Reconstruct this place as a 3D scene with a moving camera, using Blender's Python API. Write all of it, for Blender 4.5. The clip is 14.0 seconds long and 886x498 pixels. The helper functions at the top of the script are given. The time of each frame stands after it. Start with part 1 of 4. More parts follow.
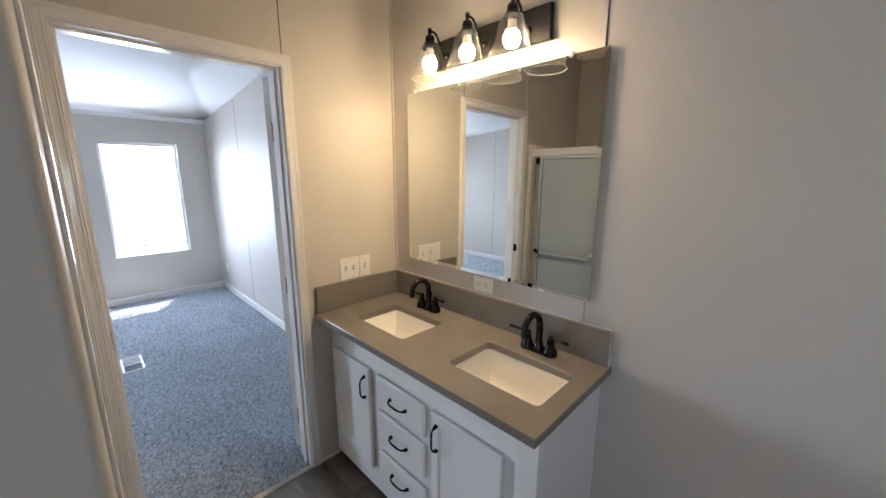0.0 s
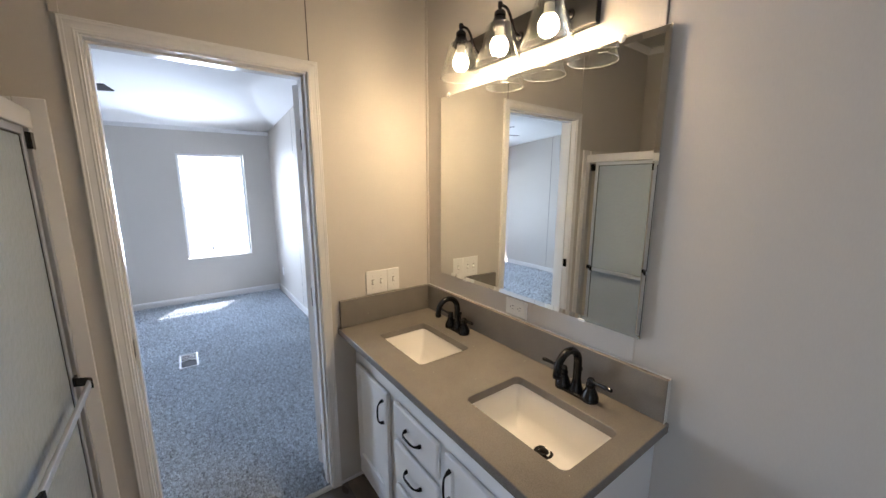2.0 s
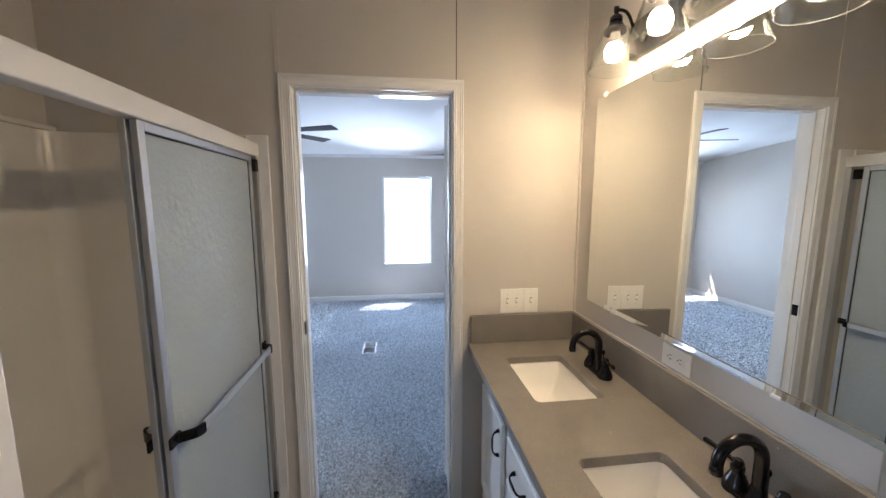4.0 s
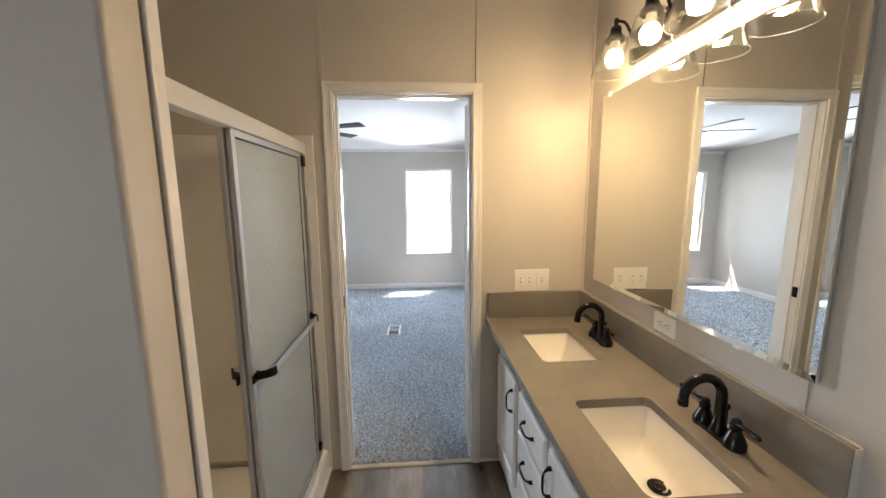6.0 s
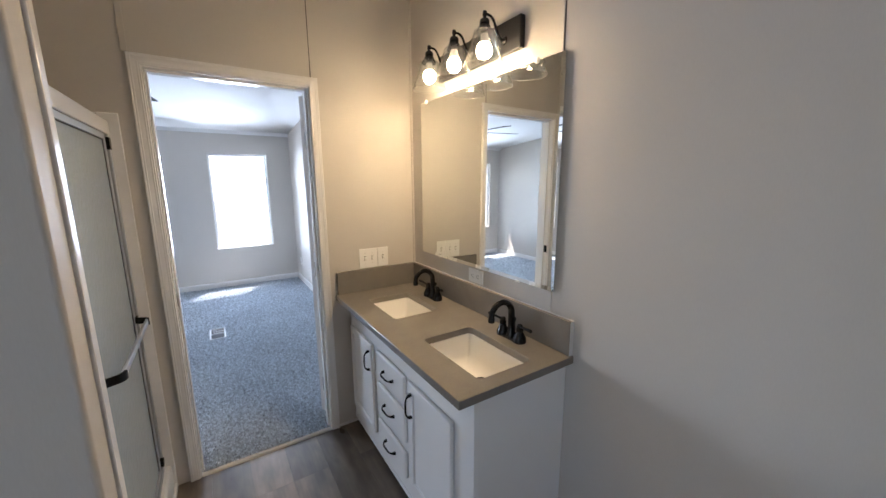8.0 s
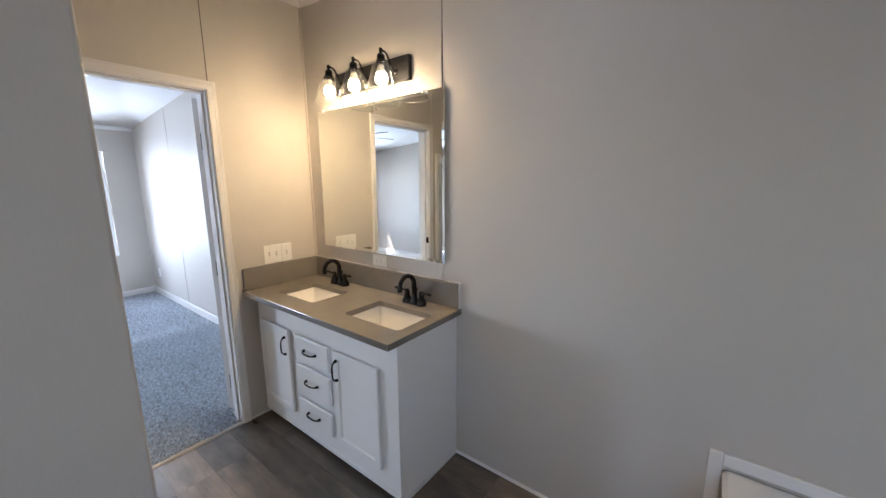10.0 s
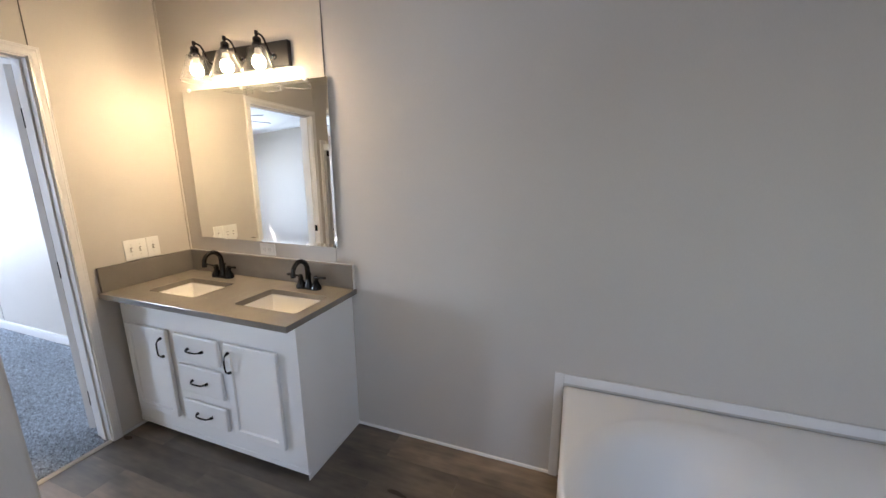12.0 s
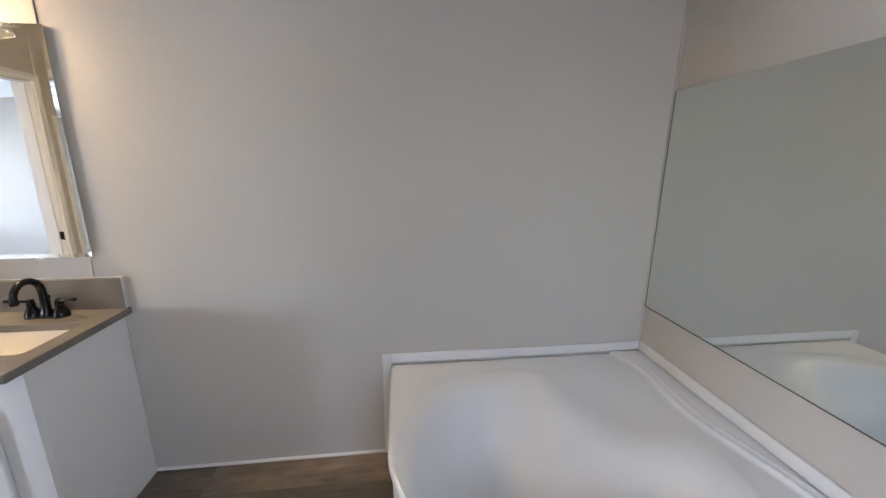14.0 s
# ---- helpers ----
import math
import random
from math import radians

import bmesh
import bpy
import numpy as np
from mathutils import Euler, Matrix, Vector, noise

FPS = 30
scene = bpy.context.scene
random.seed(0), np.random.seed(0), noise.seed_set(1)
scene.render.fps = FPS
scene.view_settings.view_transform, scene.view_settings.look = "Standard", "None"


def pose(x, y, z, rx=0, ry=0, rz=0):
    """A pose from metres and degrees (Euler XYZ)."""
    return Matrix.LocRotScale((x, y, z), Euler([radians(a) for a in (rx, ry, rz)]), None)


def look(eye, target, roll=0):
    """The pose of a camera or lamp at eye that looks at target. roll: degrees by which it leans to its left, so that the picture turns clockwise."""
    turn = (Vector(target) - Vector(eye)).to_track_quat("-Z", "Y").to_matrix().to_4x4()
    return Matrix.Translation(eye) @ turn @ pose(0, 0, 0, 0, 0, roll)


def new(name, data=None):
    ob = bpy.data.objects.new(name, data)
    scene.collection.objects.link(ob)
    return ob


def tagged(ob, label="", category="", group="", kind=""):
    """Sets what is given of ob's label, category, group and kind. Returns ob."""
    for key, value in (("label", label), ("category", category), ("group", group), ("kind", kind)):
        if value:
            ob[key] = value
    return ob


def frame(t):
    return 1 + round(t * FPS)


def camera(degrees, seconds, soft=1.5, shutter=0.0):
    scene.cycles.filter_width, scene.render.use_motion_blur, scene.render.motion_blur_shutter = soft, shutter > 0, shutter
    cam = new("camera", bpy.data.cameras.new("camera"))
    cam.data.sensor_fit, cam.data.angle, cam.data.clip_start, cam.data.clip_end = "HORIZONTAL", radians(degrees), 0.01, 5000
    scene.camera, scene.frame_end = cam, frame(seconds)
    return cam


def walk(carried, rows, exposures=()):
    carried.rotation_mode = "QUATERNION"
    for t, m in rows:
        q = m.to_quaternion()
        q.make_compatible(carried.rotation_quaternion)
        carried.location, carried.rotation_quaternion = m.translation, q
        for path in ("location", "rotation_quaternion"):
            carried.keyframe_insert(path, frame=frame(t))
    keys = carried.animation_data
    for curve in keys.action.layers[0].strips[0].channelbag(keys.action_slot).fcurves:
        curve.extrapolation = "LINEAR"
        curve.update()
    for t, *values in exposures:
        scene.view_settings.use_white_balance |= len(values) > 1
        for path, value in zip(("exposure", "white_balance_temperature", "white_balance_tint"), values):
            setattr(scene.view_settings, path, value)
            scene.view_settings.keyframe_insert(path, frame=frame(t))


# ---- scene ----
cam = camera(101.5, 14.0)
PATH = [
    (0, (1.691, -1.304, 1.55), (0.307, 0.084, 1.15), 0.0),
    (0.5, (1.667, -1.266, 1.55), (0.25, 0.088, 1.15), -0.0),
    (1, (1.618, -1.185, 1.542), (0.158, 0.123, 1.149), -0.1),
    (1.5, (1.621, -1.161, 1.545), (0.107, 0.088, 1.159), -0.0),
    (2, (1.653, -1.098, 1.556), (0.06, 0.056, 1.196), -0.1),
    (2.5, (1.682, -1.018, 1.554), (-0.036, -0.049, 1.224), -0.2),
    (3, (1.675, -0.975, 1.552), (-0.15, -0.218, 1.237), -0.2),
    (3.5, (1.649, -0.942, 1.541), (-0.263, -0.421, 1.273), 0.1),
    (4, (1.644, -0.86, 1.527), (-0.325, -0.614, 1.274), -0.1),
    (4.2, (1.653, -0.845, 1.523), (-0.327, -0.724, 1.267), -0.2),
    (6.3, (1.904, -0.899, 1.506), (-0.066, -0.742, 1.2), -0.5),
    (6.5, (1.929, -0.895, 1.499), (-0.024, -0.59, 1.193), -0.5),
    (7, (2.002, -0.969, 1.487), (0.142, -0.313, 1.158), -0.5),
    (7.5, (2.055, -1.035, 1.501), (0.303, -0.141, 1.139), -0.3),
    (8, (2.082, -1.109, 1.516), (0.426, -0.049, 1.151), -0.4),
    (8.5, (2.114, -1.215, 1.508), (0.562, -0.009, 1.143), -0.4),
    (8.7, (2.142, -1.249, 1.506), (0.641, 0.021, 1.141), -0.3),
    (10.8, (2.356, -1.566, 1.509), (1.267, 0.07, 1.137), -0.2),
    (11, (2.369, -1.566, 1.511), (1.297, 0.079, 1.129), -0.1),
    (11.5, (2.364, -1.616, 1.503), (1.478, 0.131, 1.101), -0.2),
    (12, (2.376, -1.648, 1.504), (1.713, 0.191, 1.079), -0.1),
    (12.5, (2.422, -1.689, 1.509), (1.947, 0.202, 1.065), -0.0),
    (13, (2.482, -1.688, 1.506), (2.172, 0.234, 1.049), -0.0),
    (13.5, (2.476, -1.655, 1.503), (2.373, 0.286, 1.033), 0.2),
    (14, (2.453, -1.637, 1.48), (2.681, 0.296, 1.02), 0.4),
]
EXPOSURES = [(0, 2.65, 6550, 19), (3, 2.69, 6250, 19), (4.2, 2.70, 6050, 19), (6.3, 2.85, 7350, 18), (6.6, 2.85, 7300, 18), (7.4, 2.68, 6400, 19), (8.5, 2.66, 6450, 19),
             (11, 2.98, 6500, 20), (11.6, 2.98, 6500, 20), (12, 3.06, 6500, 20), (12.5, 3.20, 6500, 20), (13.3, 3.29, 6600, 20), (14, 3.27, 6650, 20)]
walk(cam, [(t, look(eye, target, roll)) for t, eye, target, roll in PATH], EXPOSURES)

# ---- world, sun, large lights ----
SUN_TRAVEL = Vector((0.46, -0.31, -1.0)).normalized()
world = bpy.data.worlds.new("world")
scene.world = world
world.use_nodes = True
wn = world.node_tree
sky = wn.nodes.new("ShaderNodeTexSky")
sky.sky_type = 'NISHITA'
sky.sun_disc = False
to_sun = -SUN_TRAVEL
sky.sun_elevation = math.asin(to_sun.z)
sky.sun_rotation = math.atan2(to_sun.x, to_sun.y)
wn.links.new(sky.outputs[0], wn.nodes["Background"].inputs[0])
wn.nodes["Background"].inputs[1].default_value = 0.15

sun = new("sun", bpy.data.lights.new("sun", 'SUN'))
sun.data.energy = 3.6
sun.data.angle = radians(0.5)
sun.data.color = (1.0, 0.95, 0.88)
sun.matrix_world = look((0, 0, 8), Vector((0, 0, 8)) + SUN_TRAVEL)


def window_lamp(name, place, target, w, h, watts, color, spread=180):
    ob = new(name, bpy.data.lights.new(name, 'AREA'))
    ob.data.shape = 'RECTANGLE'
    ob.data.size, ob.data.size_y = w, h
    ob.data.energy = watts
    ob.data.color = color
    ob.data.spread = radians(spread)
    ob.matrix_world = look(place, target)
    return ob


DAY = (0.64, 0.81, 1.0)
FAR_X, BED_Y, TUB_X, BACK_Y = -4.015, -4.2, 3.71, -3.3
WIN = [(-1.074, -0.331), (-3.95, -3.207)]
WIN_Z = (0.580, 1.924)
for (wy0, wy1), aim, out, watts, spread in zip(WIN, ((-1.5, 0.3), (-1.1, 1.0)), (0.24, 0.36), (12.8, 13.5), (140, 130)):
    window_lamp("window_light", (FAR_X - out, (wy0 + wy1) / 2, 1.25), (0, *aim), 0.84, 1.42, watts, DAY, spread)
# added lamp in an assumed, unseen back window, for the bathroom's daylight
BWIN_X, BWIN_Z = (2.50, 3.40), (1.0, 1.95)
window_lamp("window_light", (2.95, BACK_Y - 0.13, 1.475), (2.95, 0, 1.475), 0.88, 0.93, 2.0, (0.72, 0.86, 1.0))

# ---- materials ----


class Mat:
    """A small node builder round one Principled shader."""

    def __init__(self, name, color, rough=0.5, metal=0.0, spec=0.5):
        self.m = bpy.data.materials.new(name)
        self.m.use_nodes = True
        self.t = self.m.node_tree
        self.b = self.t.nodes["Principled BSDF"]
        self.b.inputs["Base Color"].default_value = (*color[:3], 1)
        self.b.inputs["Roughness"].default_value = rough
        self.b.inputs["Metallic"].default_value = metal
        self.b.inputs["Specular IOR Level"].default_value = spec
        self.coord = self.t.nodes.new("ShaderNodeTexCoord").outputs["Object"]

    def node(self, kind, **inputs):
        n = self.t.nodes.new(kind)
        for k, v in inputs.items():
            n.inputs[k.replace("_", " ")].default_value = v
        return n

    def link(self, a, b):
        self.t.links.new(a, b)

    def stretch(self, x, y, z):
        n = self.node("ShaderNodeMapping", Scale=(x, y, z))
        self.link(self.coord, n.inputs["Vector"])
        return n.outputs[0]

    def noise(self, scale, detail=4.0, rough=0.55, vec=None):
        n = self.node("ShaderNodeTexNoise", Scale=scale, Detail=detail, Roughness=rough)
        self.link(vec if vec is not None else self.coord, n.inputs["Vector"])
        return n.outputs["Fac"]

    def ramp(self, fac, stops):
        n = self.t.nodes.new("ShaderNodeValToRGB")
        els = n.color_ramp.elements
        while len(els) < len(stops):
            els.new(0.5)
        for e, (p, c) in zip(els, stops):
            e.position, e.color = p, (*c[:3], 1)
        self.link(fac, n.inputs[0])
        return n.outputs[0]

    def mix(self, fac, a, b, kind='MIX'):
        n = self.t.nodes.new("ShaderNodeMix")
        n.data_type, n.blend_type = 'RGBA', kind
        for sock, v in ((n.inputs[0], fac), (n.inputs[6], a), (n.inputs[7], b)):
            if hasattr(v, "links"):
                self.link(v, sock)
            else:
                sock.default_value = v if isinstance(v, (int, float)) else (*v[:3], 1)
        return n.outputs[2]

    def color(self, out):
        self.link(out, self.b.inputs["Base Color"])
        return self

    def rough(self, fac, lo, hi):
        n = self.node("ShaderNodeMapRange")
        n.inputs["To Min"].default_value, n.inputs["To Max"].default_value = lo, hi
        self.link(fac, n.inputs["Value"])
        self.link(n.outputs[0], self.b.inputs["Roughness"])
        return self

    def bump(self, fac, strength, distance=0.002):
        n = self.node("ShaderNodeBump", Strength=strength, Distance=distance)
        self.link(fac, n.inputs["Height"])
        if self.b.inputs["Normal"].links:
            self.link(self.b.inputs["Normal"].links[0].from_socket, n.inputs["Normal"])
        self.link(n.outputs[0], self.b.inputs["Normal"])
        return self


def painted(name, color, rough, vary=0.05, grain=260.0, bump=0.12):
    m = Mat(name, color, rough)
    big = m.noise(1.3, 3)
    dark = tuple(c * (1 - vary) for c in color)
    m.color(m.ramp(big, [(0.3, dark), (0.7, color)]))
    m.rough(m.noise(6.0, 3), rough - 0.06, rough + 0.08)
    m.bump(m.noise(grain, 2), bump, 0.0008)
    return m


def wall_panel_material():
    """Vinyl-faced gypsum panel: greige with a faint woven grain."""
    c = (0.60, 0.560, 0.510)
    m = Mat("wall_panel", c, 0.55, spec=0.35)
    big = m.noise(0.9, 3)
    weave = m.noise(1.0, 2, vec=m.stretch(420, 420, 60))
    col = m.ramp(big, [(0.3, tuple(v * 0.95 for v in c)), (0.7, c)])
    m.color(m.mix(0.10, col, m.ramp(weave, [(0.3, (0.48, 0.45, 0.42)), (0.7, (0.68, 0.65, 0.61))])))
    m.rough(m.noise(5.0, 3), 0.46, 0.62)
    m.bump(weave, 0.15, 0.0006)
    return m.m


M_WALL = wall_panel_material()
M_CEIL = painted("ceiling_white", (0.80, 0.80, 0.79), 0.8, 0.04, 120, 0.5).m
M_TRIM = painted("trim_white", (0.83, 0.815, 0.80), 0.18, 0.03, 90, 0.05).m
M_CAB = painted("cabinet_white", (0.86, 0.86, 0.85), 0.38, 0.03, 140, 0.06).m
M_PLATE = painted("plastic_white", (0.86, 0.85, 0.82), 0.3, 0.02, 50, 0.02).m
M_PORC = painted("porcelain", (0.86, 0.84, 0.80), 0.12, 0.02, 30, 0.01).m
M_ACRYL = painted("acrylic_white", (0.82, 0.825, 0.83), 0.3, 0.03, 14, 0.02).m
M_SURR = painted("fibreglass", (0.79, 0.76, 0.71), 0.22, 0.04, 10, 0.03).m
M_VINYL = painted("window_vinyl", (0.82, 0.83, 0.84), 0.4, 0.02, 60, 0.03).m


def bronze():
    m = Mat("oil_rubbed_bronze", (0.005, 0.0047, 0.0045), 0.2, 0.0, 0.3)
    n = m.noise(40, 4)
    m.color(m.ramp(n, [(0.35, (0.0035, 0.0033, 0.0032)), (0.8, (0.008, 0.007, 0.006))]))
    m.rough(n, 0.14, 0.26)
    return m.m


M_BRONZE = bronze()
M_BLACK = painted("satin_black", (0.010, 0.0095, 0.009), 0.42, 0.1, 80, 0.03).m
# near-black for the shade in hollows, drawn as solid faces; also gasket rubber
M_DARK = Mat("dark_void", (0.01, 0.01, 0.01), 0.8).m
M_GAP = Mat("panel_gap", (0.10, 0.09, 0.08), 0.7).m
# grey that paints in the shade of the switch slots
M_SLOT_SHADE = Mat("slot_shade", (0.30, 0.28, 0.25), 0.7).m
M_CAULK = painted("caulk", (0.70, 0.68, 0.64), 0.5).m


def aluminium():
    m = Mat("satin_aluminium", (0.54, 0.555, 0.575), 0.34, 0.85)
    n = m.noise(1.0, 3, vec=m.stretch(900, 900, 8))
    m.rough(n, 0.38, 0.54)
    m.bump(n, 0.05, 0.0004)
    return m.m


M_ALU = aluminium()
M_HEAD = painted("header_satin", (0.70, 0.69, 0.67), 0.32, 0.04, 90, 0.03).m
M_STEEL = Mat("polished_steel", (0.65, 0.65, 0.64), 0.18, 1.0).m


def quartz():
    c = (0.208, 0.187, 0.160)
    m = Mat("grey_quartz", c, 0.22)
    big = m.noise(7, 4)
    fine = m.noise(330, 2)
    speck = m.node("ShaderNodeTexVoronoi", Scale=46.0)
    m.link(m.coord, speck.inputs["Vector"])
    col = m.ramp(big, [(0.3, tuple(v * 0.9 for v in c)), (0.7, tuple(v * 1.1 for v in c))])
    col = m.mix(0.22, col, m.ramp(fine, [(0.35, (0.09, 0.087, 0.083)), (0.65, (0.28, 0.265, 0.24))]))
    dots = m.ramp(speck.outputs["Distance"], [(0.05, (1, 1, 1)), (0.075, (0, 0, 0))])
    pick = m.ramp(m.noise(9.0, 1), [(0.60, (0, 0, 0)), (0.63, (1, 1, 1))])
    m.color(m.mix(m.mix(1.0, dots, pick, 'MULTIPLY'), col, (0.55, 0.52, 0.46)))
    m.rough(m.noise(12, 3), 0.10, 0.22)
    return m.m


M_QUARTZ = quartz()


def plank_material():
    """Grey-brown wood-look vinyl; each plank has its own tone."""
    m = Mat("vinyl_plank", (0.1, 0.085, 0.07), 0.3)
    info = m.t.nodes.new("ShaderNodeObjectInfo")
    shift = m.node("ShaderNodeVectorMath")
    shift.operation = 'SCALE'
    comb = m.node("ShaderNodeCombineXYZ")
    for k in ("X", "Y", "Z"):
        m.link(info.outputs["Random"], comb.inputs[k])
    m.link(comb.outputs[0], shift.inputs[0])
    shift.inputs["Scale"].default_value = 37.0
    add = m.node("ShaderNodeVectorMath")
    m.link(m.coord, add.inputs[0])
    m.link(shift.outputs[0], add.inputs[1])
    sc = m.node("ShaderNodeMapping", Scale=(3.0, 40.0, 1.0))
    m.link(add.outputs[0], sc.inputs["Vector"])
    grain = m.noise(1.6, 3, 0.5, sc.outputs[0])
    sc2 = m.node("ShaderNodeMapping", Scale=(1.5, 4.2, 1.0))
    m.link(add.outputs[0], sc2.inputs["Vector"])
    smoke = m.noise(2.4, 2, 0.45, sc2.outputs[0])
    cloud = m.noise(7.0, 2, 0.5, sc2.outputs[0])
    tone = m.ramp(info.outputs["Random"], [(0.0, (0.128, 0.106, 0.086)), (0.4, (0.160, 0.132, 0.106)), (0.75, (0.195, 0.158, 0.124)), (1.0, (0.260, 0.208, 0.160))])
    col = m.mix(1.0, tone, m.ramp(grain, [(0.25, (0.86, 0.85, 0.84)), (0.75, (1.08, 1.07, 1.05))]), 'MULTIPLY')
    col = m.mix(1.0, col, m.ramp(smoke, [(0.25, (0.60, 0.60, 0.61)), (0.75, (1.38, 1.34, 1.28))]), 'MULTIPLY')
    col = m.mix(1.0, col, m.ramp(cloud, [(0.2, (0.78, 0.78, 0.78)), (0.8, (1.16, 1.15, 1.13))]), 'MULTIPLY')
    m.color(col)
    m.rough(smoke, 0.24, 0.36)
    m.bump(grain, 0.05, 0.0005)
    return m.m


M_PLANK = plank_material()


def carpet_material():
    m = Mat("grey_carpet", (0.2, 0.2, 0.2), 0.95, spec=0.1)
    info = m.t.nodes.new("ShaderNodeNewGeometry")
    fine = m.noise(150, 3, 0.7)
    mid = m.noise(62, 3, 0.6, m.stretch(1.5, 0.6, 1.0))
    big = m.noise(2.2, 3)
    a = m.ramp(fine, [(0.32, (0.44, 0.475, 0.52)), (0.5, (0.69, 0.735, 0.785)), (0.68, (0.84, 0.88, 0.93))])
    b = m.ramp(info.outputs["Random Per Island"], [(0.0, (0.34, 0.36, 0.39)), (0.45, (0.68, 0.715, 0.755)), (1.0, (0.80, 0.83, 0.865))])
    col = m.mix(0.65, a, b)
    col = m.mix(1.0, col, m.ramp(mid, [(0.36, (0.54, 0.56, 0.575)), (0.62, (1.19, 1.23, 1.245))]), 'MULTIPLY')
    col = m.mix(0.5, col, m.ramp(big, [(0.3, (0.8, 0.8, 0.82)), (0.7, (1.1, 1.1, 1.1))]), 'MULTIPLY')
    m.color(col)
    m.bump(fine, 0.6, 0.006)
    return m.m


M_CARPET = carpet_material()
# carpet ground, coloured darker than the pile for the shade between tufts
M_BACKING_SHADE = painted("carpet_backing_shade", (0.24, 0.25, 0.27), 0.95, 0.2, 200, 0.4).m

M_MIRROR = Mat("mirror_silver", (0.86, 0.88, 0.86), 0.0, 1.0).m
M_MIRROR_GREEN = Mat("mirror_green", (0.80, 0.84, 0.80), 0.0, 1.0).m


def clear_glass():
    """Thin clear sheet: see-through, with a Fresnel sheen."""
    m = bpy.data.materials.new("clear_glass")
    m.use_nodes = True
    t = m.node_tree
    t.nodes.remove(t.nodes["Principled BSDF"])
    see, gloss, mix, fr = (t.nodes.new(k) for k in ("ShaderNodeBsdfTransparent", "ShaderNodeBsdfGlossy", "ShaderNodeMixShader", "ShaderNodeLayerWeight"))
    power, add = t.nodes.new("ShaderNodeMath"), t.nodes.new("ShaderNodeMath")
    power.operation, add.operation = 'POWER', 'MULTIPLY_ADD'
    power.inputs[1].default_value, add.inputs[1].default_value, add.inputs[2].default_value = 2.4, 0.5, 0.05
    see.inputs["Color"].default_value = (0.97, 0.98, 0.975, 1)
    gloss.inputs["Roughness"].default_value = 0.02
    t.links.new(fr.outputs["Facing"], power.inputs[0])
    t.links.new(power.outputs[0], add.inputs[0])
    t.links.new(add.outputs[0], mix.inputs[0])
    t.links.new(see.outputs[0], mix.inputs[1])
    t.links.new(gloss.outputs[0], mix.inputs[2])
    t.links.new(mix.outputs[0], t.nodes["Material Output"].inputs["Surface"])
    return m


def obscure_glass():
    m = Mat("obscure_glass", (0.52, 0.59, 0.65), 0.30)
    m.b.inputs["Transmission Weight"].default_value = 0.4
    m.b.inputs["IOR"].default_value = 1.3
    m.bump(m.noise(46, 3), 0.36, 0.004)
    m.rough(m.noise(12, 3), 0.16, 0.26)
    return m.m


M_GLASS = clear_glass()
M_OBSCURE = obscure_glass()


def emitter(name, color, strength):
    m = bpy.data.materials.new(name)
    m.use_nodes = True
    b = m.node_tree.nodes["Principled BSDF"]
    b.inputs["Base Color"].default_value = (0.9, 0.88, 0.8, 1)
    b.inputs["Emission Color"].default_value = (*color, 1)
    b.inputs["Emission Strength"].default_value = strength
    return m


M_BULB = emitter("bulb_glow", (1.0, 0.76, 0.43), 80.0)
M_SHOULDER = emitter("bulb_globe_glow", (1.0, 0.78, 0.46), 8.6)
M_NECK = painted("bulb_neck_plastic", (0.5, 0.48, 0.44), 0.4, 0.02, 50, 0.02).m
M_RIM = Mat("glass_rim", (0.9, 0.91, 0.9), 0.15)
M_RIM.b.inputs["Transmission Weight"].default_value = 0.95
M_RIM = M_RIM.m
M_FAN = painted("fan_blade", (0.035, 0.035, 0.037), 0.45, 0.1, 60, 0.05).m

# ---- mesh helpers ----


def box_into(bm, x0, x1, y0, y1, z0, z1, bevel=0.0, seg=2):
    m = Matrix.Translation(((x0 + x1) / 2, (y0 + y1) / 2, (z0 + z1) / 2)) @ Matrix.Diagonal((abs(x1 - x0), abs(y1 - y0), abs(z1 - z0), 1))
    r = bmesh.ops.create_cube(bm, size=1, matrix=m)
    if bevel:
        es = list({e for v in r["verts"] for e in v.link_edges})
        bmesh.ops.bevel(bm, geom=es, offset=bevel, segments=seg, profile=0.5, affect='EDGES', clamp_overlap=True)
    return bm


def box(*a, **k):
    return box_into(bmesh.new(), *a, **k)


def boxes(*rows, bevel=0.0):
    bm = bmesh.new()
    for r in rows:
        box_into(bm, *r, bevel=bevel)
    return bm


def lathe(profile, seg=32, center=(0, 0, 0), axis='z', close=False):
    """Turn (radius, height) pairs round an axis."""
    bm = bmesh.new()
    rings = []
    for r, h in profile:
        ring = []
        for i in range(seg):
            a = 2 * math.pi * i / seg
            p = Vector((r * math.cos(a), r * math.sin(a), h))
            if axis == 'y':
                p = Vector((p.x, -p.z, p.y))
            elif axis == 'x':
                p = Vector((p.z, p.x, p.y))
            ring.append(bm.verts.new(p + Vector(center)))
        rings.append(ring)
    pairs = list(zip(rings, rings[1:]))
    if close:
        pairs.append((rings[-1], rings[0]))
    for a, b in pairs:
        for i in range(seg):
            j = (i + 1) % seg
            bm.faces.new((a[i], a[j], b[j], b[i]))
    if not close:
        if profile[0][0] > 1e-5:
            bm.faces.new(rings[0][::-1])
        if profile[-1][0] > 1e-5:
            bm.faces.new(rings[-1])
    bmesh.ops.remove_doubles(bm, verts=bm.verts, dist=1e-6)
    bmesh.ops.recalc_face_normals(bm, faces=bm.faces)
    return bm


